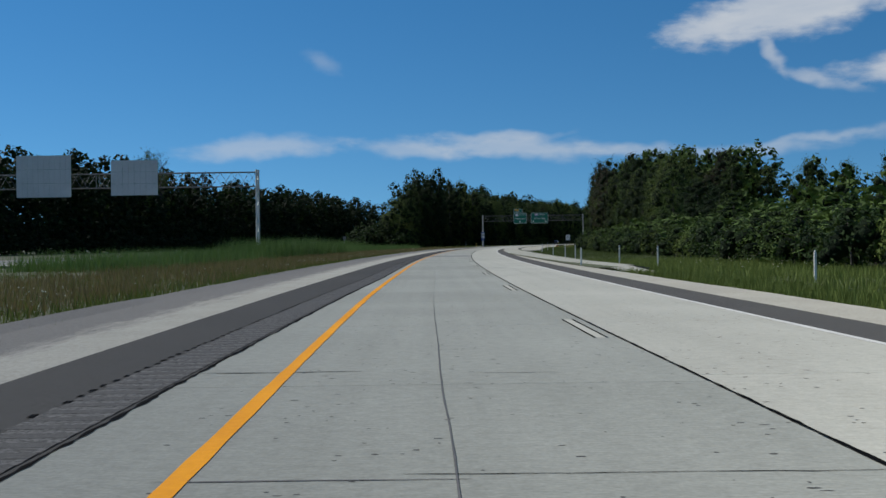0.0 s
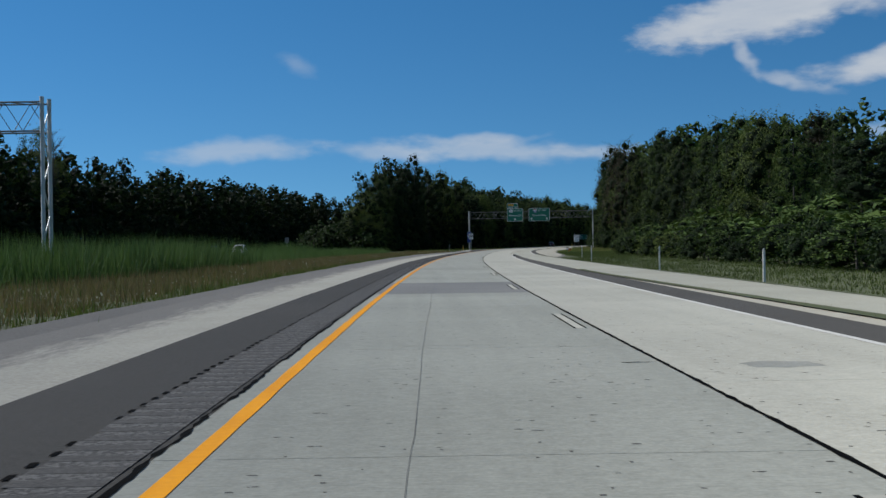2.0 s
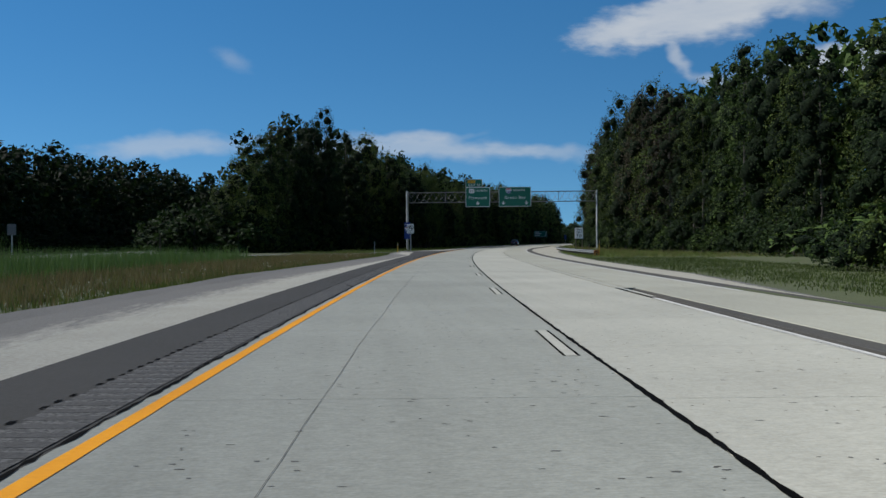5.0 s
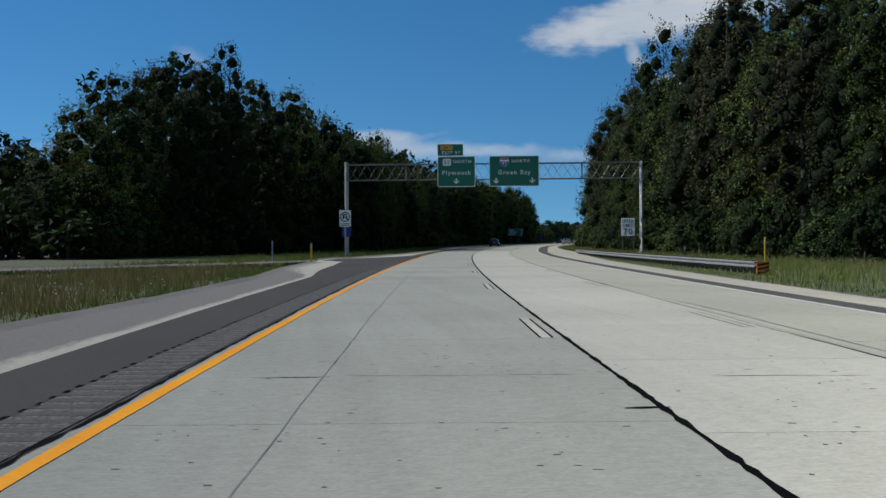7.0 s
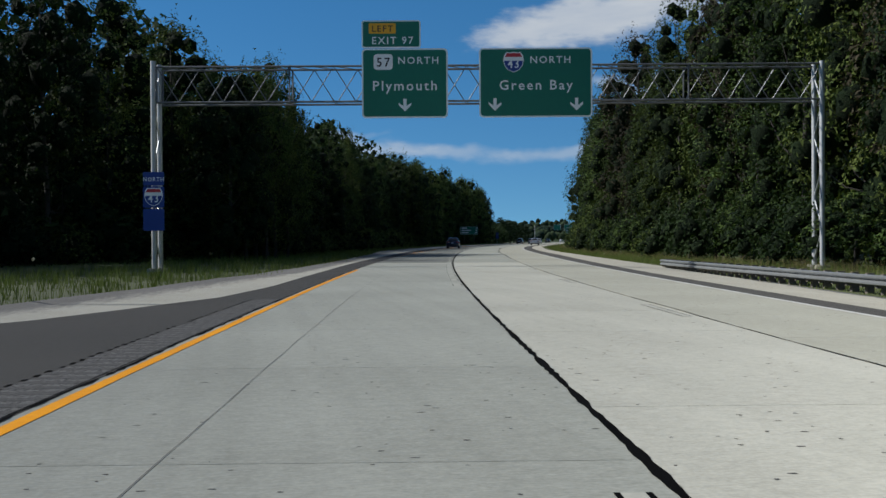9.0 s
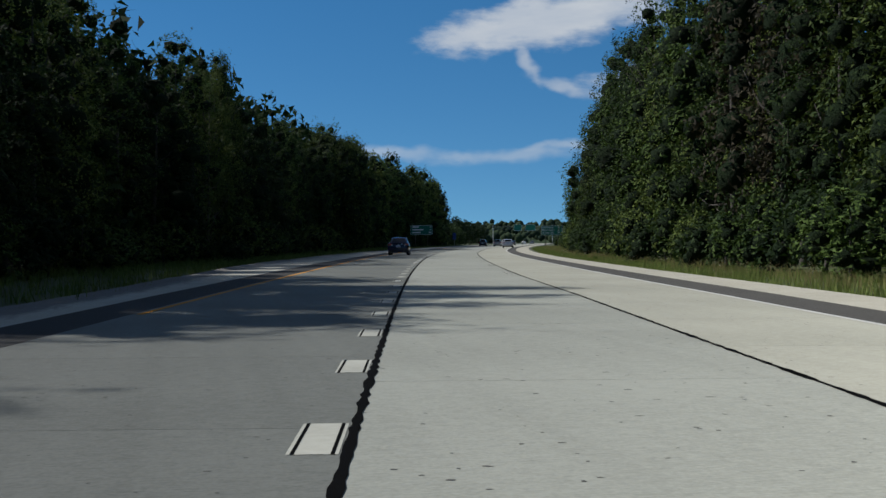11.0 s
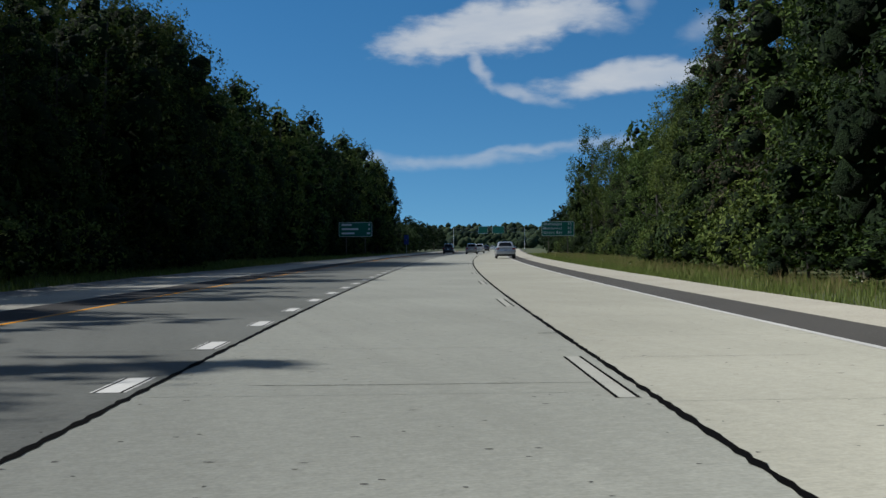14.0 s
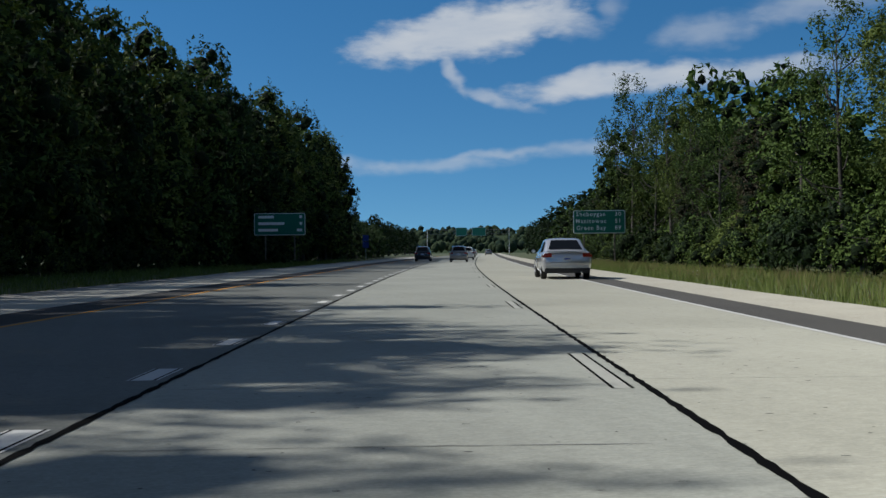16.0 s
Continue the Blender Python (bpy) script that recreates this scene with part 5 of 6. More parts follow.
# ---- gantries and signs ----
def truss(parent, x0, x1, z0, z1, depth, panels, r=0.055):
    """A box truss from x0 to x1: four chords, each brace a part of its own."""
    for z in (z0, z1):
        for y in (0, depth):
            part("chord", rod((x0, y, z), (x1, y, z), r * 0.8, seg=8), M["darksteel"], parent)
    step = (x1 - x0) / panels
    for i in range(panels):
        a, b = x0 + i * step, x0 + (i + 1) * step
        lo, hi = (z0, z1) if i % 2 else (z1, z0)
        part("brace", rod((a, 0, lo), (b, 0, hi), r * 0.36, seg=6), M["darksteel"], parent)
        part("brace", rod((a, depth, hi), (b, depth, lo), r * 0.36, seg=6), M["darksteel"], parent)
        part("brace", rod((a, 0, z1), (b, depth, z1), r * 0.35, seg=6), M["darksteel"], parent)
    for i in range(panels // 6 + 1):
        x = x0 + (x1 - x0) * i / (panels // 6)
        for y in (0, depth):
            part("strut", rod((x, y, z0), (x, y, z1), r * 0.7, seg=6), M["darksteel"], parent)


def mast(parent, x, base, top, depth, r=0.105):
    for y in (0, depth):
        part("post", rod((x, y, base), (x, y, top), r, seg=14), M["galv"], parent)
    n = 6
    for i in range(n):
        a, b = base + 0.5 + (top - base - 1) * i / n, base + 0.5 + (top - base - 1) * (i + 1) / n
        lo, hi = (0, depth) if i % 2 else (depth, 0)
        part("brace", rod((x, lo, a), (x, hi, b), 0.035, seg=6), M["galv"], parent)
    for y in (0, depth):
        part("footing", rod((x, y, base - 0.3), (x, y, base + 0.25), 0.30, seg=16), M["verge_concrete"], parent)


def green_panel(name, m, w, h, label, group="", frame_w=0.06, r=0.16):
    """A green sign: sheet with a white border line, on aluminium stiffeners."""
    root = tagged(empty(name, m), label, "road sign", group)
    part("panel", rounded_plate(w, h, r, 0.04), M["sign_white"], root, "white border of the sign")
    bm = rounded_plate(w - 2 * frame_w, h - 2 * frame_w, r * 0.8, 0.006)
    bmesh.ops.translate(bm, vec=(0, -0.041, frame_w), verts=bm.verts)
    part("sheet", bm, M["sign_green"], root, "green reflective sheet")
    for x in (-w * 0.3, w * 0.3):
        part("stiffener", box(x - 0.04, x + 0.04, 0.0, 0.10, 0.05, h - 0.05), M["alu"], root)
    return root


FACE = -0.052


def arrow_down(parent, x, z, k=1.0):
    pts = [(x, z), (x + 0.26 * k, z + 0.26 * k), (x + 0.26 * k, z + 0.36 * k), (x + 0.065 * k, z + 0.22 * k), (x + 0.065 * k, z + 0.52 * k), (x - 0.065 * k, z + 0.52 * k), (x - 0.065 * k, z + 0.22 * k), (x - 0.26 * k, z + 0.36 * k), (x - 0.26 * k, z + 0.26 * k)]
    part("arrow", poly_plate(pts, 0.006, None, FACE + 0.004), M["sign_white"], parent, "white down arrow")


def shield_pts(x, z, w, h):
    half = [(0.0, 1.0), (0.18, 0.97), (0.34, 1.0), (0.46, 0.82), (0.5, 0.58), (0.44, 0.34), (0.28, 0.12), (0.0, 0.0)]
    return [(x + a * w, z + b * h) for a, b in half] + [(x - a * w, z + b * h) for a, b in half[-2:0:-1]]


def interstate(parent, x, z, w, y=FACE):
    part("shield", poly_plate(shield_pts(x, z, w, w), 0.005, None, y + 0.004), M["sign_white"], parent, "white shield outline")
    part("shield_field", poly_plate([(a, b) for a, b in shield_pts(x, z + 0.03 * w, w * 0.92, w * 0.92) if b < z + 0.72 * w] + [], 0.004, None, y - 0.002), M["sign_blue"], parent, "blue shield field")
    part("shield_crown", poly_plate([(x - 0.42 * w, z + 0.75 * w), (x + 0.42 * w, z + 0.75 * w), (x + 0.31 * w, z + 0.95 * w), (x + 0.16 * w, z + 0.92 * w), (x, z + 0.95 * w), (x - 0.16 * w, z + 0.92 * w), (x - 0.31 * w, z + 0.95 * w)], 0.004, None, y - 0.002), M["sign_red"], parent, "red shield crown")
    text_mesh("43", 0.60 * w, M["sign_white"], parent, x, y - 0.010, z + 0.22 * w, 0.85)


GAN = at(311, 0.0)
gantry = tagged(empty("sign_gantry", GAN), "grey steel truss gantry spanning the carriageway on paired posts", "gantry")
truss(gantry, -12.1, 15.1, 6.75, 8.2, 1.0, 30)
mast(gantry, -12.25, -0.3, 8.45, 1.0)
mast(gantry, 15.1, -0.3, 8.3, 1.0)
s1 = green_panel("guide_sign", GAN @ pose(-1.93, -0.15, 6.05), 3.5, 2.82, "green overhead guide sign for Plymouth with a down arrow", "overhead signs")
text_mesh("NORTH", 0.40, M["sign_white"], s1, 0.55, FACE, 2.20, 1.05)
text_mesh("Plymouth", 0.56, M["sign_white"], s1, 0.0, FACE, 1.12, 1.02)
arrow_down(s1, 0.0, 0.26)
part("route_badge", rounded_plate(0.78, 0.64, 0.14, 0.005), M["sign_white"], s1, "white route badge").location = (-0.88, FACE + 0.004, 1.96)
text_mesh("57", 0.52, M["sign_black"], s1, -0.88, FACE - 0.006, 2.09, 0.95)
tab = green_panel("exit_tab", GAN @ pose(-2.48, -0.15, 8.90), 2.4, 1.12, "green exit number panel with a yellow plate", "overhead signs", 0.05, 0.10)
part("left_plate", rounded_plate(1.1, 0.42, 0.04, 0.005), M["sign_yellow"], tab, "yellow plate").location = (-0.36, FACE + 0.004, 0.58)
text_mesh("LEFT", 0.36, M["sign_black"], tab, -0.36, FACE - 0.006, 0.66, 1.0)
text_mesh("EXIT 97", 0.42, M["sign_white"], tab, 0.05, FACE, 0.16, 1.0)
s2 = green_panel("guide_sign", GAN @ pose(3.4, -0.15, 6.05), 4.6, 2.82, "green overhead guide sign for Green Bay with two arrows", "overhead signs")
interstate(s2, -0.9, 1.82, 0.84)
text_mesh("NORTH", 0.40, M["sign_white"], s2, 0.60, FACE, 2.20, 1.05)
text_mesh("Green Bay", 0.56, M["sign_white"], s2, 0.0, FACE, 1.12, 1.02)
arrow_down(s2, -1.66, 0.26)
arrow_down(s2, 1.66, 0.26)

asm = tagged(empty("route_marker", GAN @ pose(-12.2, -0.22, 1.5)), "blue route marker assembly strapped to the gantry post", "road sign")
for z, h in ((1.85, 0.55), (0.95, 0.86), (0.0, 0.9)):
    bm = rounded_plate(0.86, h, 0.05, 0.02)
    part("plate", bm, M["sign_blue"], asm).location = (0, 0, z)
interstate(asm, 0.0, 1.0, 0.76, -0.028)
text_mesh("NORTH", 0.24, M["sign_white"], asm, 0, -0.026, 2.02, 0.9)

BACK = at(115, -22.1)
back = tagged(empty("sign_gantry", BACK), "grey steel truss gantry over the opposite carriageway", "gantry")
truss(back, -27.5, 0.0, 7.0, 8.45, 1.0, 30)
mast(back, 0.05, -0.3, 8.7, 1.0)
mast(back, -27.6, -0.3, 8.7, 1.0)


def sign_back(x, w, z, h, cols, label):
    root = tagged(empty("guide_sign", BACK @ pose(x, -0.12, z)), label, "road sign", "signs seen from behind")
    for i in range(cols):
        a, b = -w / 2 + w * i / cols, -w / 2 + w * (i + 1) / cols
        for j in range(3):
            part("back_panel", box(a + 0.012, b - 0.012, -0.04, 0.0, h * j / 3 + 0.01, h * (j + 1) / 3 - 0.01), M["alu"], root)
    part("front_sheet", box(-w / 2, w / 2, 0.004, 0.02, 0, h), M["sign_green"], root)
    for i in range(cols):
        x_ = -w / 2 + w * (i + 0.5) / cols
        part("stiffener", box(x_ - 0.03, x_ + 0.03, -0.10, -0.04, 0, h), M["alu"], root)
    return root


sign_back(-12.5, 4.85, 6.2, 3.6, 4, "bare aluminium back of an overhead sign")
sign_back(-21.9, 5.7, 6.1, 4.3, 5, "bare aluminium back of a wide overhead sign")


def post_sign(name, m, posts, z, label, w):
    root = tagged(empty(name, m), label, "road sign")
    for x in posts:
        part("post", box(x - 0.05, x + 0.05, 0.0, 0.07, -0.35, z), M["timber" if name != "no_u_turn_sign" else "galv"], root)
    return root


sp = post_sign("speed_limit_sign", at(294, 11.9, 0, -14), (-0.42, 0.42), 2.7, "white speed limit 70 sign on two posts", 1.2)
part("panel", rounded_plate(1.10, 1.42, 0.07, 0.02), M["sign_black"], sp, "black border").location = (0, 0, 1.32)
part("sheet", rounded_plate(1.05, 1.37, 0.06, 0.004), M["sign_white"], sp, "white sheet").location = (0, -0.021, 1.35)
text_mesh("SPEED", 0.33, M["sign_black"], sp, 0, -0.030, 2.39, 0.88)
text_mesh("LIMIT", 0.33, M["sign_black"], sp, 0, -0.030, 2.05, 0.88)
text_mesh("70", 0.66, M["sign_black"], sp, 0, -0.030, 1.46, 1.0)

nu = post_sign("no_u_turn_sign", at(284.5, -8.85), (0.0,), 3.2, "white no U-turn sign on a steel post", 0.9)
part("panel", rounded_plate(0.80, 1.14, 0.05, 0.012), M["sign_white"], nu, "white sheet").location = (0, 0, 2.09)
bm = bmesh.new()
for i in range(28):
    a, b = 2 * math.pi * i / 28, 2 * math.pi * (i + 1) / 28
    q = [bm.verts.new((r * math.cos(t), -0.018, 2.76 + r * math.sin(t))) for r, t in ((0.275, a), (0.345, a), (0.345, b), (0.275, b))]
    bm.faces.new(q)
part("ring", bm, M["sign_black"], nu, "dark ring")
bm = poly_plate([(-0.19, 2.98), (-0.24, 2.93), (0.19, 2.53), (0.24, 2.58)], 0.004, None, -0.016)
part("slash", bm, M["sign_black"], nu)
bm = bmesh.new()
for i in range(10):
    a, b = math.pi * i / 10, math.pi * (i + 1) / 10
    bm.faces.new([bm.verts.new((r * math.cos(t), -0.0165, 2.81 + r * math.sin(t))) for r, t in ((0.07, a), (0.16, a), (0.16, b), (0.07, b))])
add_box(bm, 0.07, 0.16, -0.0165, -0.0145, 2.56, 2.81)
add_box(bm, -0.16, -0.07, -0.0165, -0.0145, 2.72, 2.81)
bm.faces.new([bm.verts.new(q) for q in ((-0.21, -0.0165, 2.72), (-0.115, -0.0165, 2.58), (-0.02, -0.0165, 2.72))])
part("turn_arrow", bm, M["sign_black"], nu)
for z in (2.28, 2.18):
    part("caption_bar", box(-0.32, 0.32, -0.016, -0.012, z - 0.018, z + 0.025), M["sign_black"], nu)


def distance_sign(m, w, h, rows, label, posts):
    root = green_panel("distance_sign", m, w, h, label, "distance signs", 0.05, 0.14)
    for x in posts:
        part("post", box(x - 0.06, x + 0.06, 0.02, 0.12, -2.4, h * 0.9), M["timber"], root)
    n = len(rows)
    for i, (a, b) in enumerate(rows):
        z = h - (i + 1) * h / (n + 0.35) + 0.10
        if isinstance(a, str):
            text_mesh(a, 0.50, M["sign_white"], root, -w * 0.16, FACE, z, 0.95)
            text_mesh(b, 0.50, M["sign_white"], root, w * 0.36, FACE, z, 0.95)
        else:
            part("caption_bar", box(-w * 0.42, -w * 0.42 + a, FACE - 0.002, FACE + 0.003, z + 0.04, z + 0.30), M["sign_white"], root)
            part("caption_bar", box(w * 0.44 - b, w * 0.44, FACE - 0.002, FACE + 0.003, z + 0.04, z + 0.30), M["sign_white"], root)
    return root


distance_sign(at(567.5, 15.0, 2.45), 4.4, 1.95, (("Sheboygan", "30"), ("Manitowoc", "51"), ("Green Bay", "89")), "green distance sign with three towns on timber posts", (-1.3, 1.3))
distance_sign(at(579, -14.2, 2.75), 4.9, 2.1, ((1.5, 0.25), (2.5, 0.25), (1.9, 0.5)), "green distance sign with three lines before the wood", (-1.4, 1.4))
far_g = tagged(empty("sign_gantry", at(852, 0)), "distant grey gantry with two green signs", "gantry")
truss(far_g, -14, 13.5, 6.8, 8.2, 1.0, 18)
mast(far_g, -14, -0.3, 8.6, 1.0)
mast(far_g, 13.5, -0.3, 8.6, 1.0)
green_panel("guide_sign", at(852, -2.5, 6.2) @ pose(0, -0.15, 0), 3.6, 2.8, "distant green overhead guide sign", "distant overhead signs")
green_panel("guide_sign", at(852, 3.4, 6.2) @ pose(0, -0.15, 0), 4.6, 2.8, "distant green overhead guide sign", "distant overhead signs")
mk = tagged(empty("route_marker", at(640, -12)), "small blue route marker on a post before the wood", "road sign")
part("post", box(-0.04, 0.04, 0, 0.06, -0.35, 3.6), M["galv"], mk)
for z in (2.7, 1.7):
    part("plate", rounded_plate(0.9, 0.9, 0.05, 0.015), M["sign_blue"], mk).location = (0, 0, z)
md = tagged(empty("roadside_sign", at(222, -30.7)), "small grey sign back on a post beside the opposite carriageway", "road sign")
part("post", box(-0.04, 0.04, 0, 0.06, -0.35, 2.4), M["galv"], md)
part("panel", rounded_plate(0.6, 0.75, 0.05, 0.015), M["darksteel"], md).location = (0, 0, 1.7)


# ---- guard rail ----
def guard_rail():
    root = tagged(empty("guard_rail"), "galvanised W-beam guard rail on timber posts", "guard rail")
    lat = table([(248.5, 10.6), (316, 9.3)])
    low = table([(248, -0.49), (316, -0.53)])
    prof = [(0.00, 0.43), (-0.05, 0.455), (-0.05, 0.50), (0.03, 0.555), (-0.05, 0.61), (-0.05, 0.655), (0.0, 0.68)]
    for k in range(17):
        s0, s1_ = 249 + 3.9 * k, 249 + 3.9 * (k + 1) + 0.06
        v = []
        for s in np.linspace(s0, s1_, 4):
            for back in (0, 0.012):
                for o, z in prof:
                    v.append(P(s, lat(s) + o * 1.3 + back - 0.003 * (k % 2), z + low(s)))
        n = len(prof)
        f = []
        for i in range(3):
            for j in range(n - 1):
                a = i * 2 * n + j
                f.append((a, a + 1, a + 2 * n + 1, a + 2 * n))
                f.append((a + n + 1, a + n, a + 3 * n, a + 3 * n + 1))
        mesh_ob("beam", v, f, M["rail"], root, smooth=False)
    for k in range(70):
        s = 249.4 + 0.953 * k
        m = at(s, lat(s), low(s))
        o = part("post", box(0.16, 0.34, -0.08, 0.08, -0.5, 0.70), M["timber"], root)
        o.matrix_local = m
        o = part("block", box(0.02, 0.16, -0.07, 0.07, 0.36, 0.66), M["timber"], root)
        o.matrix_local = m
    o = part("end_plate", rounded_plate(0.48, 0.5, 0.03, 0.03), M["orange"], root, "orange end plate with black diagonal bars")
    o.matrix_local = at(248.6, 10.75, -0.31)
    for i in range(3):
        b = part("stripe", poly_plate([(-0.22, 0.02 + 0.15 * i), (-0.22, 0.10 + 0.15 * i), (0.22, 0.19 + 0.145 * i), (0.22, 0.11 + 0.145 * i)], 0.003, None, -0.031), M["sign_black"], root)
        b.matrix_local = at(248.6, 10.75, -0.31)


guard_rail()


def delineator(s, lat, h, material, label, wide=0.07):
    root = tagged(empty("delineator_post", at(s, lat)), label, "marker post", "marker posts")
    bm = box(-wide / 2, wide / 2, -0.02, 0.02, -0.45, h - 0.06)
    add_box(bm, -wide / 2 + 0.012, wide / 2 - 0.012, -0.016, 0.016, h - 0.06, h)
    part("post", bm, material, root)
    part("reflector", box(-wide / 2 + 0.01, wide / 2 - 0.01, -0.026, -0.02, h - 0.26, h - 0.10), M["alu"], root, "dull reflector strip")


for s, lat, h in ((49.5, 4.4, 0.75), (33, 9.2, 0.7), (57, 9.1, 0.75), (62, 7.9, 0.8), (77, 7.0, 0.8), (92.5, 7.6, 0.8), (111, 7.8, 0.85), (143, 8.0, 0.85), (170, 9.3, 0.85)):
    delineator(s, lat, h, M["post_white"], "white plastic marker post at the road's edge")
delineator(265.5, -8.5, 0.98, M["post_yellow"], "faded yellow marker post by the crossover", 0.11)
delineator(249.6, 11.1, 1.13, M["post_yellow"], "yellow marker post behind the guard rail", 0.06)
delineator(272, -11.7, 1.15, M["galv"], "thin grey steel marker post by the crossover", 0.06)
delineator(268, 11.6, 0.75, M["timber"], "short weathered post behind the guard rail", 0.08)
delineator(410, 14.5, 0.9, M["post_white"], "white plastic marker post in the grass")


# ---- opposite carriageway and crossover ----
opp = tagged(empty("opposite_road"), "pale opposite carriageway beyond the median", "road", kind="structure")
opp_c = table([(-60, -37), (115, -37), (225, -38.5), (300, -48), (364, -64), (430, -82)])
band("pavement", -60, 430, lambda s: opp_c(s) - 5, lambda s: opp_c(s) + 5, -0.15, M["patch"], 4, opp, 0.12)
band("paved_shoulder", -60, 430, lambda s: opp_c(s) + 4.98, lambda s: opp_c(s) + 7, -0.16, M["verge_concrete"], 4, opp, 0.12)


def crossover():
    v = []
    for a, b in (((268, -8.2), (275.5, -8.0)), ((264.5, -13), (272, -13)), ((256, -19), (262.5, -19.5)), ((243, -27), (250, -28)), ((232, -34), (240, -35))):
        v += [P(*a, -0.03 if a[1] > -9 else -0.12), P(*b, -0.03 if a[1] > -9 else -0.12)]
    mesh_ob("crossover_road", v, [(2 * i, 2 * i + 1, 2 * i + 3, 2 * i + 2) for i in range(4)], M["gravel"], opp)


crossover()


# ---- vehicles ----
def loft(sections):
    """Skin a row of closed sections with caps."""
    n = len(sections[0])
    v = [p for s in sections for p in s]
    f = []
    for i in range(len(sections) - 1):
        for j in range(n):
            f.append((i * n + j, i * n + (j + 1) % n, (i + 1) * n + (j + 1) % n, (i + 1) * n + j))
    f.append(tuple(range(n - 1, -1, -1)))
    f.append(tuple(range((len(sections) - 1) * n, len(sections) * n)))
    return v, f


def body_section(y, w, z0, z1, tuck=0.08):
    """A cross-section of the lower body: rounded shoulders, tucked-in sill."""
    h = z1 - z0
    half = [(0.0, z0), (w - 0.22, z0), (w - tuck, z0 + 0.06), (w - 0.015, z0 + h * 0.35), (w, z0 + h * 0.62), (w - 0.03, z0 + h * 0.84), (w - 0.10, z1 - 0.02), (w - 0.22, z1), (0.0, z1 + 0.015)]
    return [(x, y, z) for x, z in half] + [(-x, y, z) for x, z in half[-2:0:-1]]


def sedan(name, m, colour, label, L=4.55, W=1.76, H=1.43, wagon=False, lip=0.36):
    """A saloon car facing +y, its rear bumper at y = 0."""
    root = tagged(empty(name, m), label, "car")
    hw = W / 2
    st = [(0.0, hw - 0.14, 0.36, 0.70), (0.04, hw - 0.07, 0.28, 0.86), (0.16, hw - 0.03, 0.24, 0.98), (0.5, hw - 0.01, 0.22, 1.01), (1.2, hw, 0.20, 0.97), (2.2, hw, 0.20, 0.95), (3.1, hw - 0.01, 0.20, 0.93), (3.7, hw - 0.03, 0.20, 0.88), (L - 0.30, hw - 0.07, 0.22, 0.78), (L - 0.05, hw - 0.16, 0.26, 0.62), (L, hw - 0.26, 0.34, 0.54)]
    v, f = loft([body_section(*s) for s in st])
    body = mesh_ob("body", v, f, colour, root, smooth=True)
    mod = body.modifiers.new("bevel", "BEVEL")
    mod.width, mod.segments, mod.limit_method = 0.02, 2, "ANGLE"
    # cabin: painted shell with windows set on it
    rear = 0.22 if wagon else 0.60
    gl = [(rear, hw - 0.24, 0.94, 0.985), (rear + (0.24 if wagon else 0.66), hw - 0.31, 0.93, H - 0.055), (rear + 1.05, hw - 0.27, 0.93, H - 0.005), (2.35, hw - 0.27, 0.92, H - 0.01), (2.75, hw - 0.29, 0.91, H - 0.09), (3.50, hw - 0.22, 0.90, 0.93)]

    def half_cab(w, z0, z1):
        return [(0, z0), (min(hw - 0.07, w + 0.17), z0), (w + 0.07, z0 + (z1 - z0) * 0.55), (w + 0.005, z1 - 0.10 * (z1 - z0)), (w - 0.07, z1 - 0.02 * (z1 - z0)), (w - 0.2, z1 + 0.008), (0, z1 + 0.02)]

    def cab(y, w, z0, z1):
        h_ = half_cab(w, z0, z1)
        return [(x, y, z) for x, z in h_] + [(-x, y, z) for x, z in h_[-2:0:-1]]
    v, f = loft([cab(*g) for g in gl])
    shell = mesh_ob("cabin", v, f, colour, root, smooth=True)
    ms_ = shell.modifiers.new("bevel", "BEVEL")
    ms_.width, ms_.segments, ms_.limit_method = 0.03, 2, "ANGLE"

    def slope_window(name, a, b, t0, t1, inset):
        """A pane lying on the slope between two cabin sections."""
        v = []
        for t in (t0, (t0 + t1) / 2, t1):
            y, w, z = (a[k] + (b[k] - a[k]) * t for k in (0, 1, 3))
            for x in (-1, -0.5, 0, 0.5, 1):
                v.append((x * (w - inset - 0.10 * t), y - 0.012 * (1 if b[0] > a[0] else -1), z + 0.022 + 0.010 * (1 - x * x)))
        f = [(i * 5 + k, i * 5 + k + 1, i * 5 + k + 6, i * 5 + k + 5) for i in range(2) for k in range(4)]
        return mesh_ob(name, v, f, M["glass"], root, "dark tinted glass", smooth=True)

    slope_window("rear_window", gl[0], gl[1], 0.16, 0.92, 0.05)
    slope_window("windscreen", gl[5], gl[4], 0.10, 0.94, 0.04)
    ys, ws, zs = [g[0] for g in gl], [g[1] for g in gl], [g[3] for g in gl]
    for sx in (-1, 1):
        for name, yb0, yb1, yt0, yt1 in (("side_window", rear + 0.62, 1.93, rear + 0.86, 1.93), ("side_window", 2.03, 3.15, 2.03, 2.62)):
            v = []
            for i_ in range(5):
                q = i_ / 4
                for k in range(4):
                    r_ = k / 3
                    y = (yb0 + (yb1 - yb0) * q) * (1 - r_) + (yt0 + (yt1 - yt0) * q) * r_
                    w_, z1_ = float(np.interp(y, ys, ws)), float(np.interp(y, ys, zs))
                    hc = half_cab(w_, 0.92, z1_)
                    z = 0.985 + (min(z1_, H - 0.03) - 0.09 - 0.985) * r_
                    x = float(np.interp(z, [hc[1][1], hc[2][1], hc[3][1]], [hc[1][0], hc[2][0], hc[3][0]])) + 0.012
                    v.append((sx * x, y, z))
            f = [(i_ * 4 + k, i_ * 4 + k + 1, i_ * 4 + k + 5, i_ * 4 + k + 4) for i_ in range(4) for k in range(3)]
            mesh_ob(name, v, f, M["glass"], root, "dark tinted glass", smooth=True)
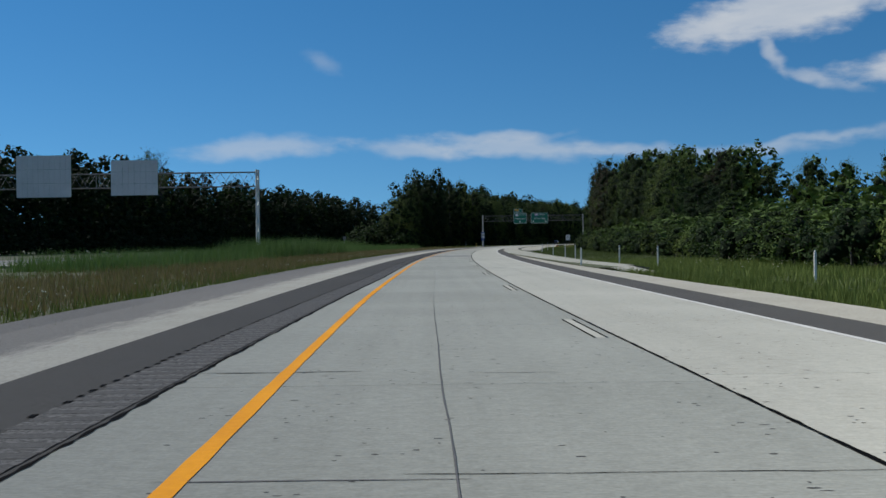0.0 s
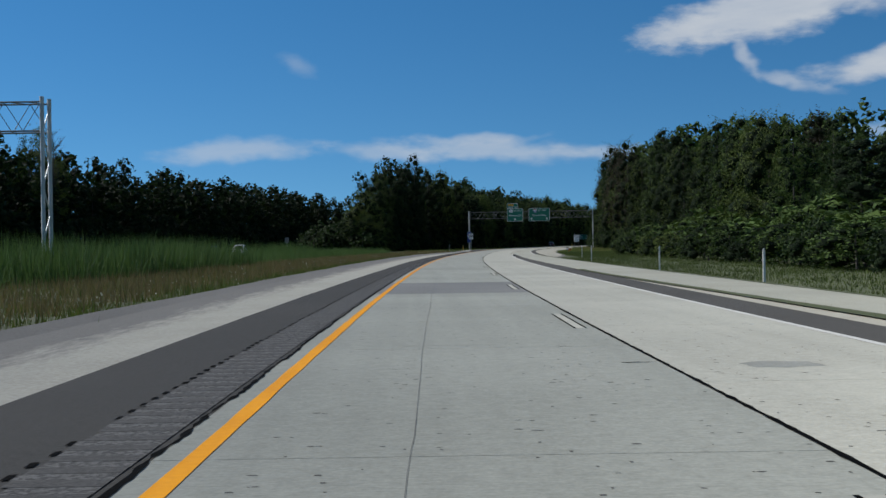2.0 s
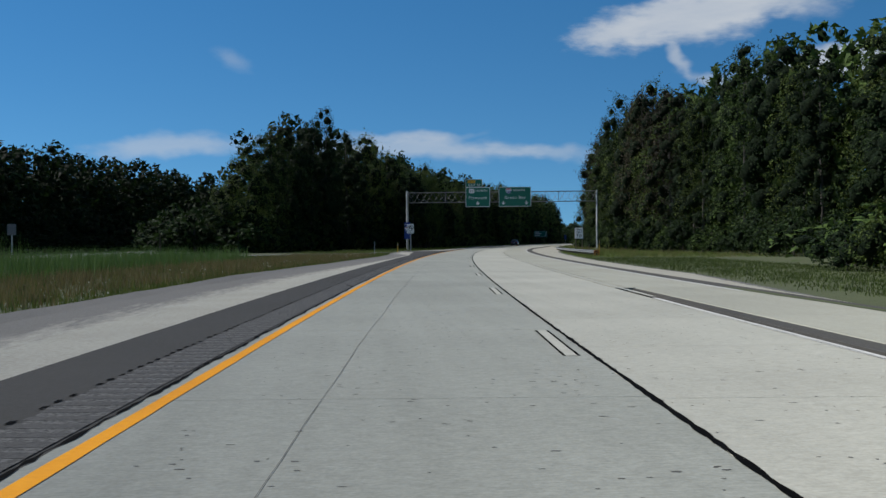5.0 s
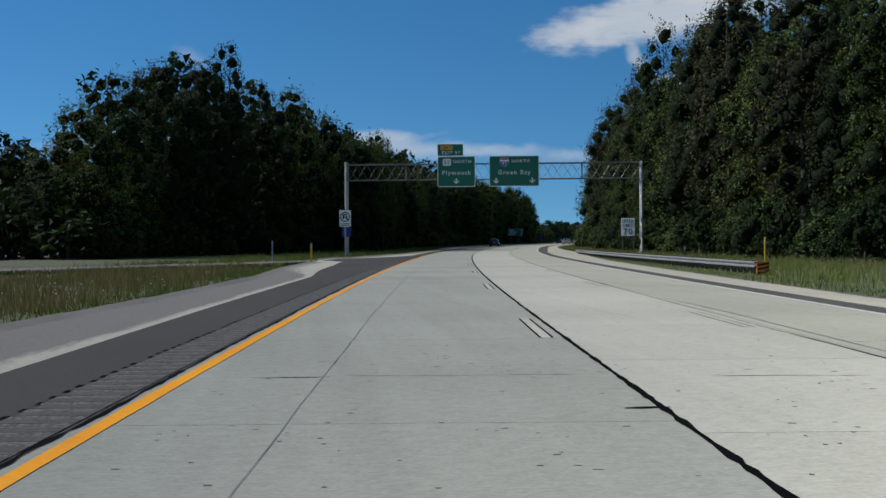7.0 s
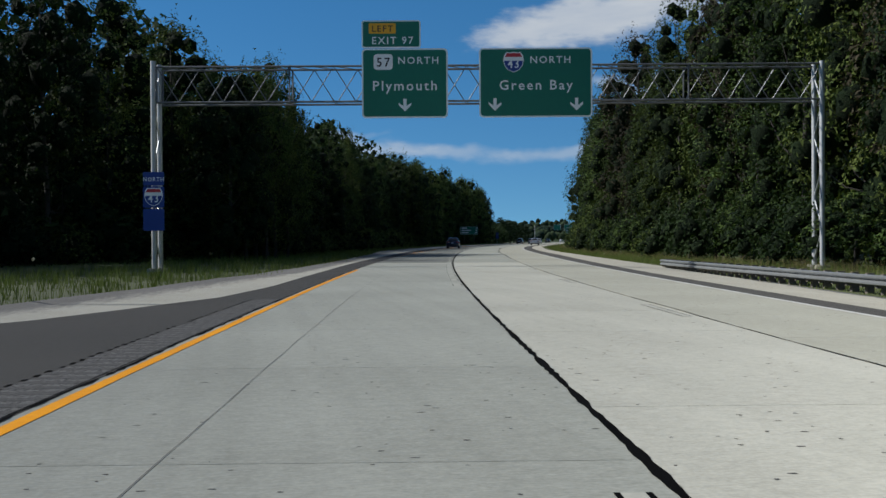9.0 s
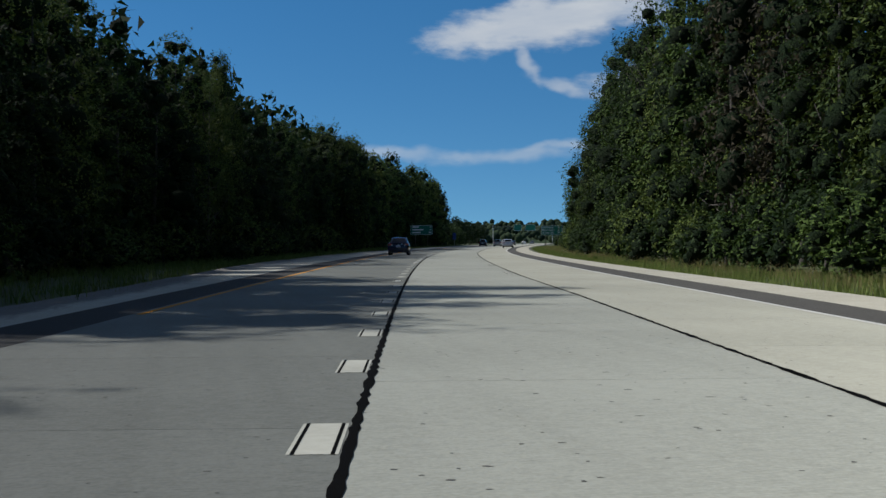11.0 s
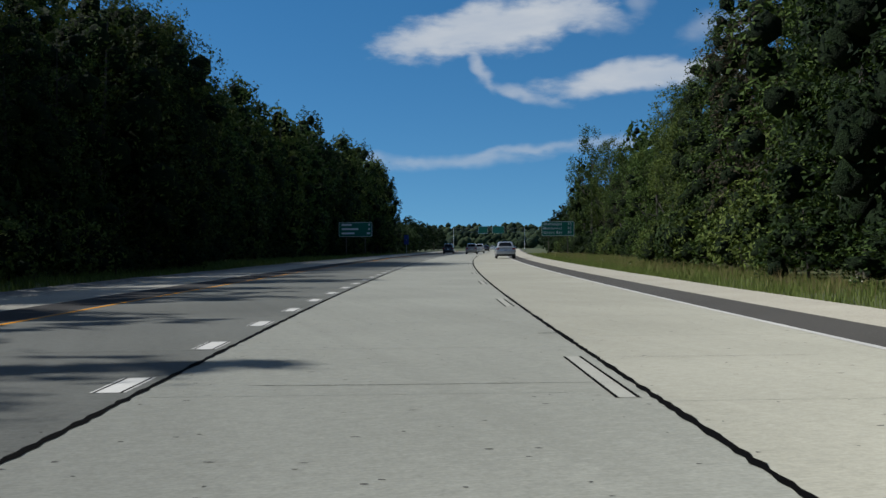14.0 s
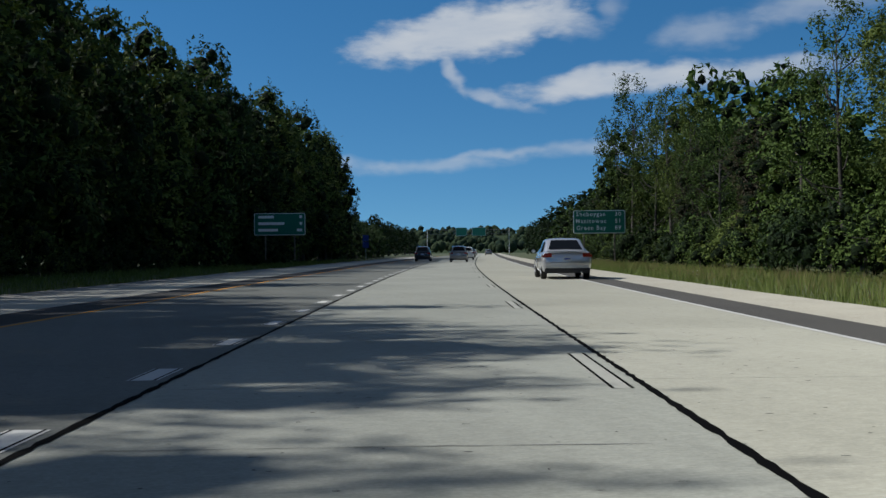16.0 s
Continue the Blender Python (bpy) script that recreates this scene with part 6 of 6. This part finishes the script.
        t = part("tail_light", box(sx * (hw - 0.235) - 0.19, sx * (hw - 0.235) + 0.19, 0.0, 0.26, 0.735, 0.93, 0.055), M["tail"], root, "red tail light")
        part("reverse_lens", box(sx * (hw - 0.38) - 0.035, sx * (hw - 0.38) + 0.035, -0.008, 0.05, 0.775, 0.83, 0.01), M["lens"], t)
        part("head_light", box(sx * (hw - 0.30) - 0.17, sx * (hw - 0.30) + 0.17, L - 0.22, L - 0.04, 0.56, 0.70, 0.03), M["lens"], root, "clear headlight")
        part("mirror", box(sx * (hw + 0.06) - 0.08, sx * (hw + 0.06) + 0.08, 2.98, 3.08, 0.96, 1.07, 0.035), colour, root)
        part("door_seam", box(sx * (hw - 0.003) - 0.006, sx * (hw - 0.003) + 0.006, 2.02, 2.03, 0.36, 0.9), M["trim"], root)
        part("door_handle", box(sx * (hw - 0.004) - 0.02, sx * (hw - 0.004) + 0.02, 1.32, 1.5, 0.80, 0.835, 0.01), colour, root)
    part("exhaust", rod((0.5, -0.02, 0.27), (0.5, 0.15, 0.27), 0.035, seg=10), M["rim"], root)
    part("bumper", box(-hw + 0.075, hw - 0.075, -0.03, 0.30, 0.34, 0.58, 0.09), colour, root)
    part("bumper_lip", box(-hw + 0.12, hw - 0.12, -0.036, 0.25, 0.22, lip, 0.05), M["trim"], root, "black lower bumper")
    part("boot_lip", box(-hw + 0.20, hw - 0.20, 0.03, 0.14, 0.975, 1.015, 0.015), colour, root)
    part("badge", box(-0.05, 0.05, -0.004, 0.05, 0.80, 0.87, 0.012), M["rim"], root, "small bright badge")
    part("name_bar", box(0.22, 0.38, 0.0, 0.06, 0.885, 0.915), M["rim"], root)
    part("boot_seam", box(-hw + 0.32, hw - 0.32, -0.016, 0.05, 0.600, 0.612), M["trim"], root)
    p_ = part("licence_plate", rounded_plate(0.31, 0.155, 0.015, 0.01), M["alu"], root, "pale licence plate")
    p_.location = (0, -0.004, 0.655)
    part("plate_bar", box(-0.11, 0.11, -0.014, -0.011, 0.05, 0.10), M["sign_blue"], p_)
    part("brake_lamp", box(-0.14, 0.14, gl[1][0] - 0.06, gl[1][0] + 0.03, H - 0.10, H - 0.06, 0.01), M["tail"], root)
    wheel0 = None
    for y in (0.92, 0.92 + L * 0.58):
        for sx in (-1, 1):
            w = empty("wheel")
            w.parent = root
            w.location = (sx * (hw - 0.145), y, 0.315)
            bm = bmesh.new()
            bmesh.ops.create_cone(bm, cap_ends=True, segments=28, radius1=0.315, radius2=0.315, depth=0.20, matrix=pose(0, 0, 0, 0, 90, 0))
            bmesh.ops.bevel(bm, geom=[e for e in bm.edges if abs(e.verts[0].co.x - e.verts[1].co.x) < 1e-5], offset=0.025, segments=2, affect="EDGES")
            part("tyre", bm, M["tyre"], w, "black tyre")
            bm = bmesh.new()
            bmesh.ops.create_cone(bm, cap_ends=True, segments=24, radius1=0.205, radius2=0.205, depth=0.205, matrix=pose(0, 0, 0, 0, 90, 0))
            part("rim", bm, M["trim"], w)
            bm = bmesh.new()
            for k in range(5):
                a = 2 * math.pi * k / 5
                add_rod(bm, (sx * 0.103, 0, 0), (sx * 0.106, 0.19 * math.cos(a), 0.19 * math.sin(a)), 0.035, 0.025, 6)
            part("spokes", bm, M["rim"], w)
            bm = bmesh.new()
            bmesh.ops.create_cone(bm, cap_ends=True, segments=28, radius1=0.345, radius2=0.345, depth=0.26, matrix=pose(0, 0, 0, 0, 90, 0))
            bmesh.ops.translate(bm, vec=(sx * (hw - 0.165), y, 0.33), verts=bm.verts)
            bmesh.ops.bisect_plane(bm, geom=bm.verts[:] + bm.edges[:] + bm.faces[:], plane_co=(0, 0, 0.30), plane_no=(0, 0, -1), clear_outer=True)
            part("wheel_arch", bm, M["trim"], root)
    return root


navy = paint_("navy_car_paint", (0.002, 0.0025, 0.022), 0.0, 0.22, 0.0)
silver = paint_("silver_car_paint", (0.46, 0.47, 0.49), 0.6)
black = paint_("black_car_paint", (0.010, 0.010, 0.012), 0.2)
grey = paint_("grey_car_paint", (0.20, 0.20, 0.20), 0.5)
white_p = paint_("white_car_paint", (0.62, 0.62, 0.62), 0.0)
sedan("car", at(413.6, -2.68, 0, 0.5), navy, "dark navy saloon with red tail lights in the exit lane")
sedan("car", at(511.0, 6.95, 0), silver, "silver saloon with dark windows in the outer lane", 4.7, 1.84, 1.47, False, 0.44)
sedan("car", at(592, -1.15, 0), black, "black estate car far along the exit lane", 4.6, 1.8, 1.6, True)
sedan("car", at(579, 2.9, 0), grey, "grey hatchback far along the middle lane", 4.4, 1.8, 1.55, True)
sedan("car", at(606, 3.5, 0), white_p, "white estate car far along the middle lane", 4.5, 1.8, 1.55, True)
sedan("car", at(661, 3.4, 0), black, "dark saloon far along the middle lane")
sedan("car", at(760, 6.5, 0), grey, "grey saloon far along the outer lane")
sedan("car", at(790, 2.4, 0), white_p, "white saloon far along the road")
sedan("car", at(205, -36.5, -0.15, 186), black, "dark saloon on the opposite carriageway")
sedan("car", at(217, -36.0, -0.15, 186), white_p, "white estate car on the opposite carriageway", 4.5, 1.8, 1.6, True)

# ---- paving slabs ----
slab_rng = np.random.default_rng(8)


def lay(lo, hi, s0, s1, near0, near1, name, material, drop=None):
    s = s0
    rest_v, rest_f = [], []
    while s < s1:
        e = min(s1, s + (4.0, 5.8, 5.5, 3.7)[int(slab_rng.integers(4))])
        if lo is left_in and s < 83.1 <= e:
            e = 83.1
        elif lo is left_in and s == 83.1:
            e = 90.0
        v, f = slab_mesh(s, e, lo, hi, drop)
        if near0 <= s < near1:
            dark = lo is left_in and s == 83.1
            mesh_ob("slab", v, f, M["patch"] if dark else material, road)
        else:
            n0 = len(rest_v)
            rest_v += v
            rest_f += [tuple(q + n0 for q in t) for t in f]
        s = e
    if rest_v:
        tagged(mesh_ob(name, rest_v, rest_f, material, road), kind="stuff")


lay(left_in, seam_at, -60, 318, -5, 318, "far_slabs", M["concrete_a"])
# left lane past the gantry: greyer slabs, some tree shade in their tone
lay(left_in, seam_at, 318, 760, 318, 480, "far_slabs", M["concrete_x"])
lay(seam_at, bc_at, -60, 318, -5, 318, "far_slabs", M["concrete_b"])
lay(seam_at, bc_at, 318, 1000, 318, 480, "far_slabs", M["concrete_c"])
lay(bc_at, edge_r, 172, 1000, 172, 480, "far_slabs", M["concrete"])
lay(ramp_in, ramp_out, 36, 172, 36, 172, "far_slabs", M["concrete"], lambda s: min(0.0, (s - 50) * 0.035))
